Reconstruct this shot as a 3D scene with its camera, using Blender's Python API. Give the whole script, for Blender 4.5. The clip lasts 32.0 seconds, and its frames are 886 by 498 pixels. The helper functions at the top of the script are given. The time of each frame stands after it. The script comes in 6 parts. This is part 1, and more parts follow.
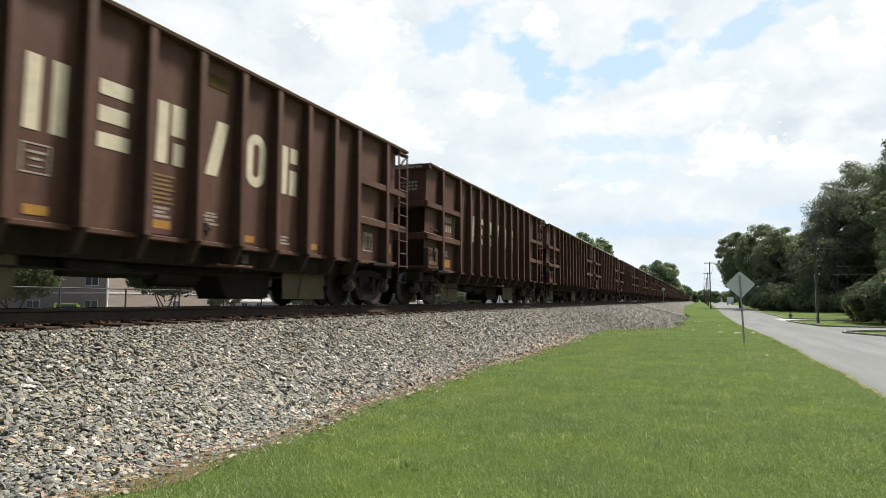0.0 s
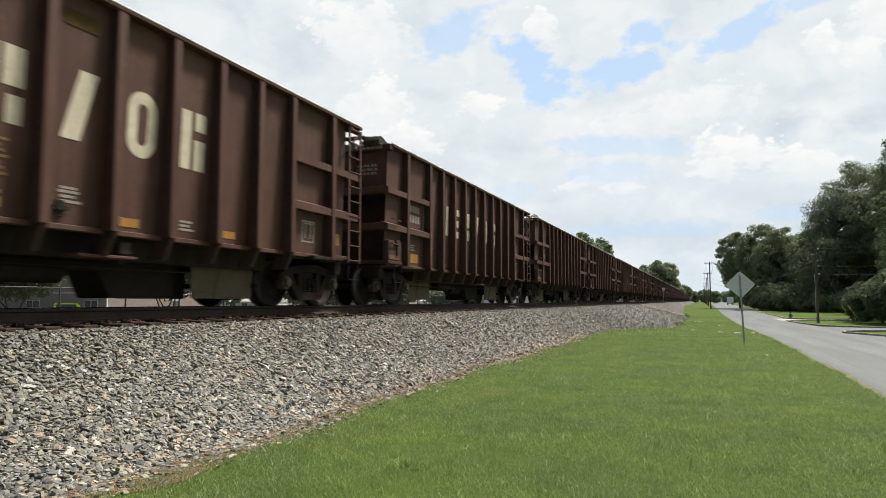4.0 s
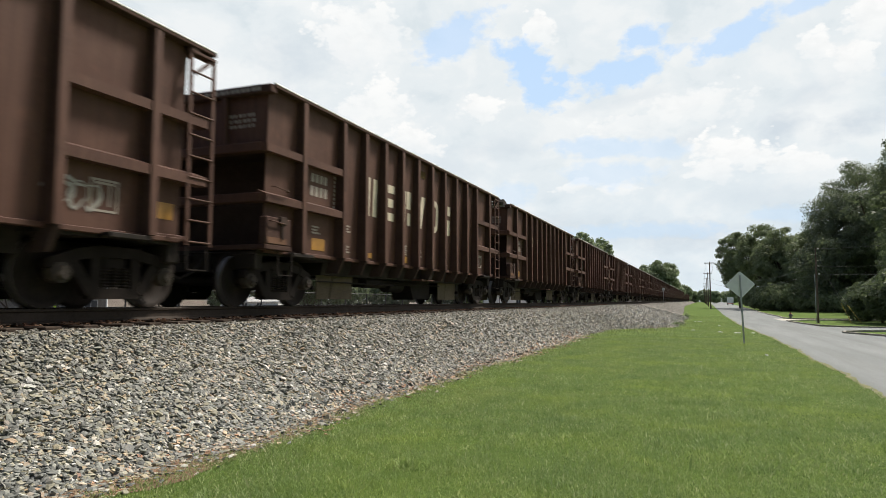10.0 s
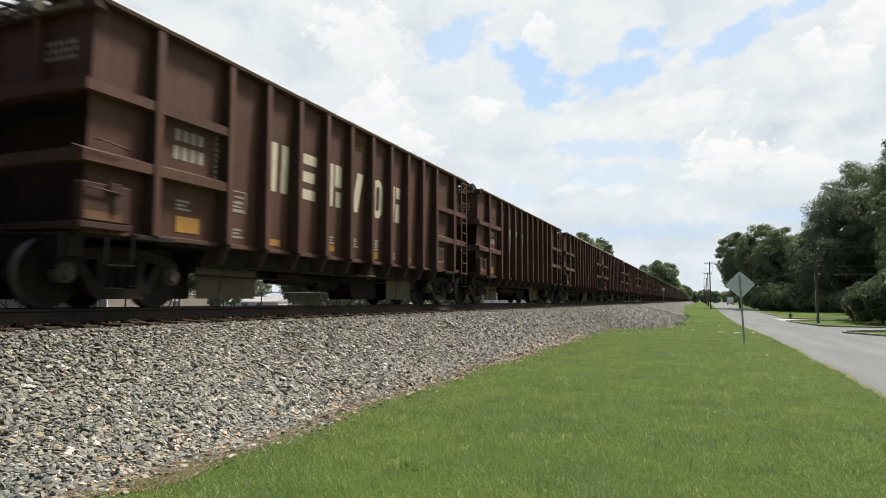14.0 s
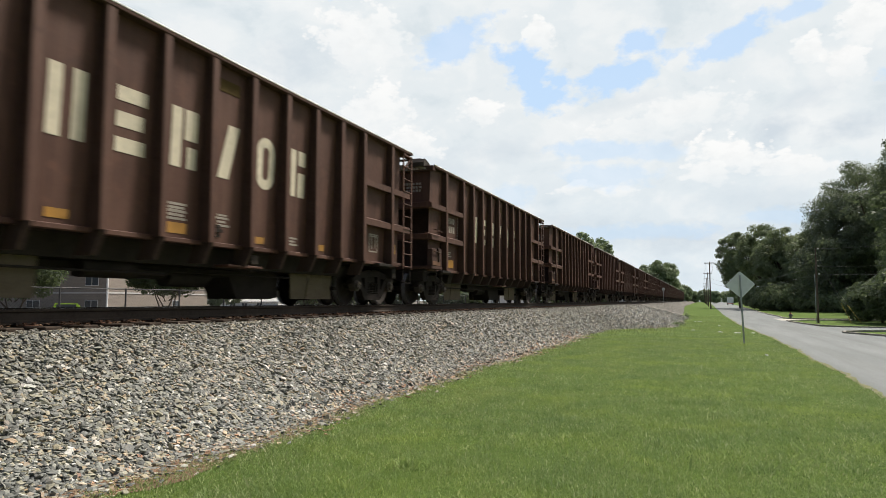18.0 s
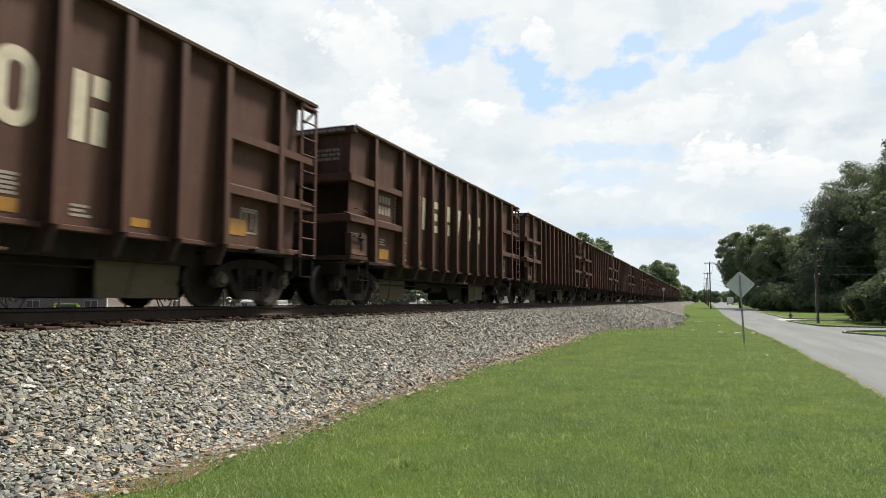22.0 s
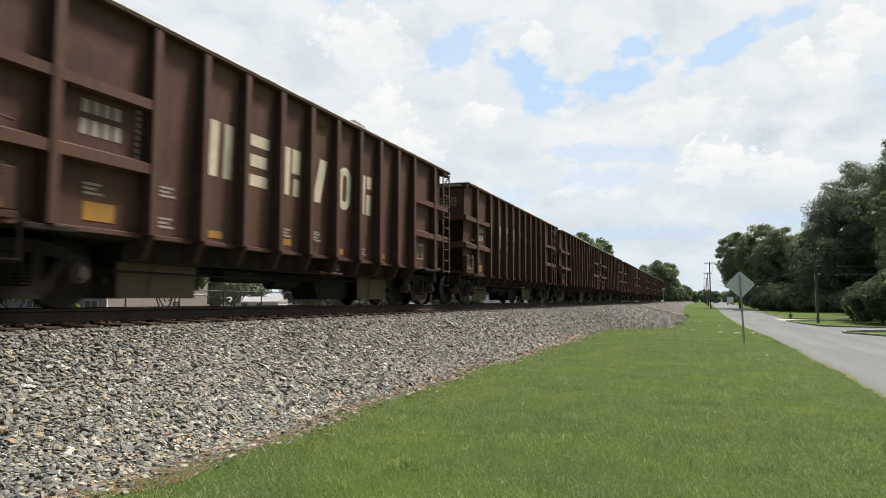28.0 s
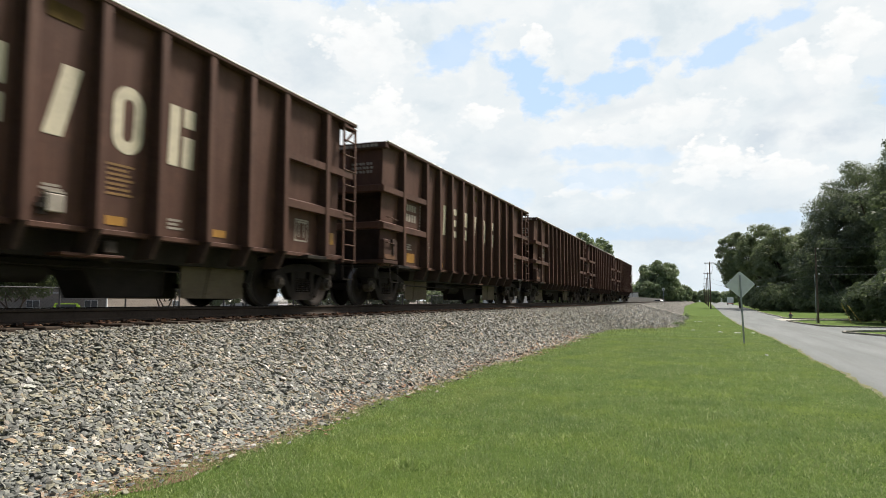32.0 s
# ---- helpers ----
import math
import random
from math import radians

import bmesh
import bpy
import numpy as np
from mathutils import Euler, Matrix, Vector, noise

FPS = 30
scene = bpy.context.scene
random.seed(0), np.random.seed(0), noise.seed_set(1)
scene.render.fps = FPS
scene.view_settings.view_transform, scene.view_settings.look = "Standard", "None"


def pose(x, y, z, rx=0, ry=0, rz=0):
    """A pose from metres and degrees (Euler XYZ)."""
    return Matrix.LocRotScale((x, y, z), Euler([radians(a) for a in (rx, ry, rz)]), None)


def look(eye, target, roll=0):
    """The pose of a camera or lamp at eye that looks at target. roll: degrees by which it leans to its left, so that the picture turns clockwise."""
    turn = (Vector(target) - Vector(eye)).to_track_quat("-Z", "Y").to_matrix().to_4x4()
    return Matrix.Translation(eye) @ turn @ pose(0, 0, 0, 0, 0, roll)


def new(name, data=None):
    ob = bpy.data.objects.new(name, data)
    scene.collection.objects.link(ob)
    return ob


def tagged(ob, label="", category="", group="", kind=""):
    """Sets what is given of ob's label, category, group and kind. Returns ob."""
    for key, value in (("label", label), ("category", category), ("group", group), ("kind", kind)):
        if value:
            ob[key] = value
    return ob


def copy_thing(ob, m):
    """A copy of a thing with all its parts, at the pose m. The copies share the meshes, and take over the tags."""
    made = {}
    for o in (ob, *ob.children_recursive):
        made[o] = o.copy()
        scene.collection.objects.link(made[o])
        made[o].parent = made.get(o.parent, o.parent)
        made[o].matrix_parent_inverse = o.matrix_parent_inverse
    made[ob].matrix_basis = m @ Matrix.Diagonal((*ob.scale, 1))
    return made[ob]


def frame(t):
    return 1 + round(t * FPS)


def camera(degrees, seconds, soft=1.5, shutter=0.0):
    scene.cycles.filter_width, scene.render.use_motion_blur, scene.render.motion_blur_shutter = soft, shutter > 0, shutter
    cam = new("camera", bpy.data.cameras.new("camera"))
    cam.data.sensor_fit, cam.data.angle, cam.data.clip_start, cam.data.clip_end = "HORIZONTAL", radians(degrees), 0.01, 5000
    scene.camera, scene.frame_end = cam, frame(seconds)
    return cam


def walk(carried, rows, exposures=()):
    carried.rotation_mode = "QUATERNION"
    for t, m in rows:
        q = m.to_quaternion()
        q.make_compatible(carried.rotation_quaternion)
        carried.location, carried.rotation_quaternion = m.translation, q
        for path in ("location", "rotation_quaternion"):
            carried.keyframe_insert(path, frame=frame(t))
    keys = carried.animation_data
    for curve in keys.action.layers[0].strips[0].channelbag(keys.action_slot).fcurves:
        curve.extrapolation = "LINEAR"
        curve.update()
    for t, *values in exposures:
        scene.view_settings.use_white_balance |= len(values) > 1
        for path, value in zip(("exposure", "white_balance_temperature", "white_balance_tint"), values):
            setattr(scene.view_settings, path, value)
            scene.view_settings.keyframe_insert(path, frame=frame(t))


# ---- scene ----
# The camera stands on a tripod at the lawn's edge and looks along a railway embankment.
EYE_H = 1.65
RAIL_Z = 1.55
TRACK_X = -8.55
cam = camera(67.5, 32.0, soft=0.8, shutter=0.18)
VIEW = pose(0.0, 0.0, EYE_H, 90 + 4.48, 0.0, 21.23)
walk(cam, [(0.0, VIEW), (32.0, VIEW)], exposures=[(0.0, 0.15), (1.0, 0.08), (2.5, 0.01), (6.0, -0.02), (10.0, 0.01), (12.0, 0.03), (14.0, -0.01), (18.0, -0.01), (20.0, 0.0), (22.0, 0.06), (24.0, 0.0), (28.0, -0.02), (30.0, -0.01), (32.0, 0.06)])

# ---- world and sun ----
SUN_DIR = Vector((1.0, 1.5, 2.5)).normalized()
SUN_EL = math.asin(SUN_DIR.z)
SUN_AZ = math.atan2(SUN_DIR.x, SUN_DIR.y)
world = bpy.data.worlds.new("sky")
scene.world = world
world.use_nodes = True
wn = world.node_tree.nodes
wl = world.node_tree.links
sky = wn.new("ShaderNodeTexSky")
sky.sky_type = "NISHITA"
sky.sun_disc = False
sky.sun_elevation = SUN_EL
sky.sun_rotation = SUN_AZ
sky.dust_density = 5.0
sky.air_density = 1.2
wn["Background"].inputs["Strength"].default_value = 0.105
wl.new(sky.outputs["Color"], wn["Background"].inputs["Color"])
sun_data = bpy.data.lights.new("sun", "SUN")
sun_data.energy = 5.4
sun_data.angle = radians(9.0)
sun_data.color = (1.0, 0.95, 0.87)
sun = new("sun", sun_data)
sun.matrix_world = look(SUN_DIR * 300, (0, 0, 0))


# ---- materials ----
class Mat:
    """A small wrapper round a principled node material."""

    def __init__(self, name, rough=0.7, metal=0.0):
        self.m = bpy.data.materials.new(name)
        self.m.use_nodes = True
        self.n = self.m.node_tree.nodes
        self.l = self.m.node_tree.links
        self.b = self.n["Principled BSDF"]
        self.b.inputs["Roughness"].default_value = rough
        self.b.inputs["Metallic"].default_value = metal
        if rough >= 0.85:
            self.b.inputs["Specular IOR Level"].default_value = 0.12
        self.tc = self.n.new("ShaderNodeTexCoord")

    def coord(self, space="Object", scale=(1, 1, 1)):
        mp = self.n.new("ShaderNodeMapping")
        mp.inputs["Scale"].default_value = scale
        if space == "World":
            g = self.n.new("ShaderNodeNewGeometry")
            self.l.new(g.outputs["Position"], mp.inputs["Vector"])
        else:
            self.l.new(self.tc.outputs[space], mp.inputs["Vector"])
        return mp.outputs["Vector"]

    def noise(self, vec, scale, detail=4.0, rough=0.6, dist=0.0):
        t = self.n.new("ShaderNodeTexNoise")
        t.inputs["Scale"].default_value = scale
        t.inputs["Detail"].default_value = detail
        t.inputs["Roughness"].default_value = rough
        t.inputs["Distortion"].default_value = dist
        self.l.new(vec, t.inputs["Vector"])
        return t.outputs["Fac"]

    def voronoi(self, vec, scale, out="Distance"):
        t = self.n.new("ShaderNodeTexVoronoi")
        t.inputs["Scale"].default_value = scale
        self.l.new(vec, t.inputs["Vector"])
        return t.outputs[out]

    def ramp(self, fac, stops, smooth=False):
        r = self.n.new("ShaderNodeValToRGB")
        r.color_ramp.interpolation = "EASE" if smooth else "LINEAR"
        e = r.color_ramp.elements
        while len(e) < len(stops):
            e.new(0.5)
        for k, (p, c) in zip(e, stops):
            k.position = p
            k.color = (*c, 1) if len(c) == 3 else c
        self.l.new(fac, r.inputs["Fac"])
        return r.outputs["Color"]

    def level(self, fac, lo, hi, a=0.0, b=1.0):
        r = self.n.new("ShaderNodeMapRange")
        r.inputs["From Min"].default_value = lo
        r.inputs["From Max"].default_value = hi
        r.inputs["To Min"].default_value = a
        r.inputs["To Max"].default_value = b
        self.l.new(fac, r.inputs["Value"])
        return r.outputs["Result"]

    def mix(self, fac, a, b, mode="MIX"):
        x = self.n.new("ShaderNodeMix")
        x.data_type = "RGBA"
        x.blend_type = mode
        for sock, v in ((x.inputs[0], fac), (x.inputs[6], a), (x.inputs[7], b)):
            if isinstance(v, (int, float)):
                sock.default_value = v
            elif isinstance(v, tuple):
                sock.default_value = (*v, 1)
            else:
                self.l.new(v, sock)
        return x.outputs[2]

    def math(self, op, a, b=0.0):
        x = self.n.new("ShaderNodeMath")
        x.operation = op
        for sock, v in ((x.inputs[0], a), (x.inputs[1], b)):
            if isinstance(v, (int, float)):
                sock.default_value = v
            else:
                self.l.new(v, sock)
        return x.outputs[0]

    def random(self):
        return self.n.new("ShaderNodeObjectInfo").outputs["Random"]

    def island(self):
        return self.n.new("ShaderNodeNewGeometry").outputs["Random Per Island"]

    def color(self, c):
        if isinstance(c, tuple):
            self.b.inputs["Base Color"].default_value = (*c, 1)
        else:
            self.l.new(c, self.b.inputs["Base Color"])
        return self

    def rough(self, f):
        self.l.new(f, self.b.inputs["Roughness"])
        return self

    def bump(self, height, strength=0.4, distance=0.01):
        x = self.n.new("ShaderNodeBump")
        x.inputs["Strength"].default_value = strength
        x.inputs["Distance"].default_value = distance
        self.l.new(height, x.inputs["Height"])
        self.l.new(x.outputs["Normal"], self.b.inputs["Normal"])
        return self


def plain(name, c, rough=0.6, metal=0.0, grain=14.0, spread=0.25, bump=0.15):
    """A material with two scales of variation round one colour."""
    k = Mat(name, rough, metal)
    v = k.coord()
    a = k.noise(v, grain, 5)
    b = k.noise(v, grain * 0.12, 3)
    f = k.math("ADD", k.math("MULTIPLY", a, 0.5), k.math("MULTIPLY", b, 0.5))
    lo = tuple(x * (1 - spread) for x in c)
    hi = tuple(min(1, x * (1 + spread)) for x in c)
    k.color(k.ramp(f, [(0.3, lo), (0.7, hi)]))
    k.bump(a, bump, 0.01)
    return k.m


def freight_paint():
    """Weathered oxide brown; every sheet has its own stains."""
    k = Mat("oxide_paint", 0.66)
    k.b.inputs["Specular IOR Level"].default_value = 0.22
    off = k.n.new("ShaderNodeVectorMath")
    off.operation = "SCALE"
    off.inputs[0].default_value = (37.0, 53.0, 0.0)
    k.l.new(k.random(), off.inputs["Scale"])

    def own(scale):
        x = k.n.new("ShaderNodeVectorMath")
        x.operation = "ADD"
        k.l.new(k.coord("Object", scale), x.inputs[0])
        k.l.new(off.outputs[0], x.inputs[1])
        return x.outputs[0]

    v = own((1, 1, 1))
    big = k.noise(v, 0.55, 4, 0.6)
    streak = k.noise(own((6.0, 6.0, 0.28)), 1.7, 6, 0.65)
    drip = k.noise(own((14.0, 14.0, 0.5)), 1.5, 4, 0.6)
    fine = k.noise(v, 24, 6, 0.7)
    blot = k.noise(v, 3.2, 6, 0.68)
    base = k.ramp(big, [(0.3, (0.06501, 0.0303, 0.02047)), (0.52, (0.08709, 0.04208, 0.02904)), (0.75, (0.1148, 0.05968, 0.04236))])
    base = k.mix(k.level(streak, 0.5, 0.75, 0, 0.6), base, (0.1382, 0.07649, 0.05367))
    base = k.mix(k.level(drip, 0.54, 0.72, 0, 0.75), base, (0.04696, 0.02309, 0.01642))
    base = k.mix(k.level(blot, 0.55, 0.72, 0, 0.65), base, (0.1312, 0.06059, 0.0401))
    base = k.mix(k.level(k.noise(v, 1.3, 5, 0.7, 0.4), 0.58, 0.68, 0, 0.45), base, (0.04977, 0.02675, 0.02011))
    base = k.mix(k.level(fine, 0.56, 0.72, 0, 0.45), base, (0.0621, 0.0303, 0.02237))
    base = k.mix(k.level(k.random(), 0, 1, 0.0, 0.25), base, (0.08014, 0.03899, 0.02523))
    k.color(base)
    k.rough(k.level(fine, 0.3, 0.7, 0.55, 0.8))
    dent = k.noise(v, 1.1, 2, 0.5)
    k.bump(k.math("ADD", k.math("MULTIPLY", fine, 0.15), dent), 0.3, 0.02)
    return k.m


def dusty_steel(name, dark, dust, rough=0.75):
    k = Mat(name, rough)
    k.b.inputs["Specular IOR Level"].default_value = 0.1
    v = k.coord()
    a = k.noise(v, 3.0, 5)
    b = k.noise(v, 30, 4)
    k.color(k.mix(k.level(a, 0.42, 0.72, 0, 0.8), k.mix(k.level(b, 0.4, 0.6), dark, tuple(x * 1.35 for x in dark)), dust))
    k.bump(b, 0.25, 0.008)
    return k.m


PAINT = freight_paint()
UNDER = dusty_steel("underframe_steel", (0.02, 0.0165, 0.014), (0.038, 0.031, 0.026))
TRUCK = dusty_steel("cast_steel", (0.0125, 0.0095, 0.008), (0.026, 0.02, 0.0165))
WHEEL = dusty_steel("wheel_steel", (0.018, 0.014, 0.0115), (0.036, 0.028, 0.023), 0.7)
TREAD = plain("polished_tread", (0.2, 0.19, 0.18), 0.45, 0.5, 30, 0.15, 0.05)
CAP = dusty_steel("bearing_cap", (0.038, 0.031, 0.025), (0.1, 0.084, 0.07), 0.6)
SLOPE = dusty_steel("dusty_slope_sheet", (0.095, 0.076, 0.052), (0.15, 0.124, 0.087), 0.8)
CREAM = plain("cream_stencil_paint", (0.54, 0.475, 0.35), 0.65, 0, 9, 0.28, 0.08)
YELLOW = plain("yellow_reflective_sheet", (0.34, 0.165, 0.022), 0.4, 0, 12, 0.25, 0.05)
STENCIL = plain("faded_white_stencil", (0.3, 0.26, 0.215), 0.7, 0, 20, 0.3, 0.05)
SCRIBBLE = plain("pale_spray_paint", (0.29, 0.275, 0.24), 0.6, 0, 16, 0.3, 0.05)
OCHRE = plain("faded_ochre_stencil", (0.2, 0.105, 0.03), 0.7, 0, 16, 0.35, 0.05)
OLIVE = dusty_steel("dull_olive_plate", (0.055, 0.036, 0.012), (0.1, 0.066, 0.02), 0.85)
TEAL = plain("teal_spray_paint", (0.2, 0.36, 0.33), 0.6, 0, 16, 0.3, 0.05)
RUSTY = dusty_steel("rusted_plate", (0.1, 0.052, 0.033), (0.2, 0.118, 0.078), 0.9)
# near-white rim: painted sky glint along the side, scraped steel at the end
RIM = plain("scraped_and_glint_rim", (0.72, 0.7, 0.67), 0.5, 0.2, 6, 0.45, 0.1)
# dark steel colour that carries the shade of end recesses and post feet
SHADE_DARK = dusty_steel("shade_dark_steel", (0.0368, 0.0244, 0.0198), (0.0667, 0.04514, 0.03696), 0.85)

# darker brown with shade put into the colour: post flanks, chords, corner boxes
SHADE_BROWN = dusty_steel("shaded_brown_paint", (0.05376, 0.03042, 0.02413), (0.08064, 0.04914, 0.03937), 0.85)


# ---- mesh helpers ----
class Shape:
    """Collects vertices and faces, then becomes one mesh."""

    def __init__(self):
        self.v, self.f, self.s, self.mi = [], [], [], []
        self.slot = 0

    def add(self, verts, faces, smooth=False):
        o = len(self.v)
        self.v += [tuple(p) for p in verts]
        self.f += [tuple(i + o for i in q) for q in faces]
        self.s += [smooth] * len(faces)
        self.mi += [self.slot] * len(faces)
        return self

    def box(self, x0, x1, y0, y1, z0, z1, ch=0.0):
        if ch <= 0:
            v = [(x, y, z) for z in (z0, z1) for y in (y0, y1) for x in (x0, x1)]
            return self.add(v, [(0, 2, 3, 1), (4, 5, 7, 6), (0, 1, 5, 4), (2, 6, 7, 3), (0, 4, 6, 2), (1, 3, 7, 5)])
        b = bmesh.new()
        bmesh.ops.create_cube(b, size=1.0)
        for w in b.verts:
            w.co = Vector(((x0 + x1) / 2 + w.co.x * (x1 - x0), (y0 + y1) / 2 + w.co.y * (y1 - y0), (z0 + z1) / 2 + w.co.z * (z1 - z0)))
        bmesh.ops.bevel(b, geom=b.edges[:], offset=ch, segments=1, affect="EDGES", profile=0.5)
        b.verts.index_update()
        self.add([w.co for w in b.verts], [[w.index for w in q.verts] for q in b.faces])
        b.free()
        return self

    def bar(self, p, q, w, h, up=(0, 0, 1)):
        p, q = Vector(p), Vector(q)
        d = (q - p).normalized()
        a = d.cross(Vector(up))
        if a.length < 1e-4:
            a = d.cross(Vector((1, 0, 0)))
        a = a.normalized() * w / 2
        c = a.cross(d).normalized() * h / 2
        v = [p - a - c, p + a - c, p + a + c, p - a + c, q - a - c, q + a - c, q + a + c, q - a + c]
        return self.add(v, [(0, 1, 2, 3), (7, 6, 5, 4), (0, 4, 5, 1), (1, 5, 6, 2), (2, 6, 7, 3), (3, 7, 4, 0)])

    def tube(self, p, q, r0, r1=None, n=10, caps=True, smooth=True):
        r1 = r0 if r1 is None else r1
        p, q = Vector(p), Vector(q)
        d = (q - p).normalized()
        a = d.orthogonal().normalized()
        c = d.cross(a)
        ring = [(a * math.cos(t) + c * math.sin(t)) for t in (2 * math.pi * i / n for i in range(n))]
        v = [p + k * r0 for k in ring] + [q + k * r1 for k in ring]
        self.add(v, [(i, (i + 1) % n, n + (i + 1) % n, n + i) for i in range(n)], smooth)
        if caps:
            self.add([p + k * r0 for k in ring], [tuple(range(n - 1, -1, -1))])
            self.add([q + k * r1 for k in ring], [tuple(range(n))])
        return self

    def pipe(self, pts, r, n=6):
        """A bent round rod through the points, in one piece."""
        pts = [Vector(q) for q in pts]
        v = []
        for i, q in enumerate(pts):
            d = (pts[min(i + 1, len(pts) - 1)] - pts[max(i - 1, 0)]).normalized()
            a = d.cross(Vector((0, 0, 1)) if abs(d.z) < 0.9 else Vector((1, 0, 0))).normalized()
            c = d.cross(a)
            v += [q + (a * math.cos(2 * math.pi * k / n) + c * math.sin(2 * math.pi * k / n)) * r for k in range(n)]
        f = [(i * n + k, i * n + (k + 1) % n, (i + 1) * n + (k + 1) % n, (i + 1) * n + k) for i in range(len(pts) - 1) for k in range(n)]
        f += [tuple(range(n)), tuple(range(len(v) - 1, len(v) - n - 1, -1))]
        return self.add(v, f, True)

    def lathe(self, prof, n=28):
        """prof: (along, radius) pairs, turned about x."""
        v, fs = [], []
        for x, r in prof:
            for i in range(n):
                t = 2 * math.pi * i / n
                v.append((x, r * math.cos(t), r * math.sin(t)))
        for j in range(len(prof) - 1):
            for i in range(n):
                k = (i + 1) % n
                fs.append((j * n + i, (j + 1) * n + i, (j + 1) * n + k, j * n + k))
        return self.add(v, fs, True)

    def prism_y(self, prof, y0, y1):
        """An outline in x and z, drawn along y."""
        n = len(prof)
        v = [(x, y0, z) for x, z in prof] + [(x, y1, z) for x, z in prof]
        return self.add(v, [(i, (i + 1) % n, n + (i + 1) % n, n + i) for i in range(n)] + [tuple(range(n - 1, -1, -1)), tuple(range(n, 2 * n))])

    def prism_x(self, prof, x0, x1):
        """An outline in y and z, drawn along x."""
        n = len(prof)
        v = [(x0, y, z) for y, z in prof] + [(x1, y, z) for y, z in prof]
        return self.add(v, [(i, (i + 1) % n, n + (i + 1) % n, n + i) for i in range(n)] + [tuple(range(n - 1, -1, -1)), tuple(range(n, 2 * n))])

    def mesh(self, name, *mats):
        me = bpy.data.meshes.new(name)
        me.from_pydata(self.v, [], self.f)
        for m in mats:
            me.materials.append(m)
        me.polygons.foreach_set("use_smooth", self.s)
        me.polygons.foreach_set("material_index", self.mi)
        b = bmesh.new()
        b.from_mesh(me)
        bmesh.ops.recalc_face_normals(b, faces=b.faces[:])
        b.to_mesh(me)
        b.free()
        return me


def fast_mesh(name, verts, tris, mat, smooth=False):
    """A large mesh of triangles from arrays."""
    me = bpy.data.meshes.new(name)
    verts = np.asarray(verts, dtype=np.float32)
    tris = np.asarray(tris, dtype=np.int32)
    me.vertices.add(len(verts))
    me.vertices.foreach_set("co", verts.ravel())
    me.loops.add(tris.size)
    me.loops.foreach_set("vertex_index", tris.ravel())
    me.polygons.add(len(tris))
    me.polygons.foreach_set("loop_start", np.arange(0, tris.size, 3, dtype=np.int32))
    me.polygons.foreach_set("use_smooth", np.full(len(tris), smooth))
    me.materials.append(mat)
    me.update(calc_edges=True)
    return me


def part(name, shape, mat, parent, label="", at=None):
    """One mesh object under a thing or a part."""
    mats = mat if isinstance(mat, tuple) else (mat,)
    me = shape if isinstance(shape, bpy.types.Mesh) else shape.mesh(name, *mats)
    ob = new(name, me)
    ob.parent = parent
    if at is not None:
        ob.matrix_basis = at if isinstance(at, Matrix) else Matrix.Translation(at)
    if label:
        tagged(ob, label)
    return ob


def thing(name, label, category, at, group="", kind=""):
    ob = new(name)
    ob.empty_display_size = 0.3
    ob.matrix_basis = at
    return tagged(ob, label, category, group, kind)


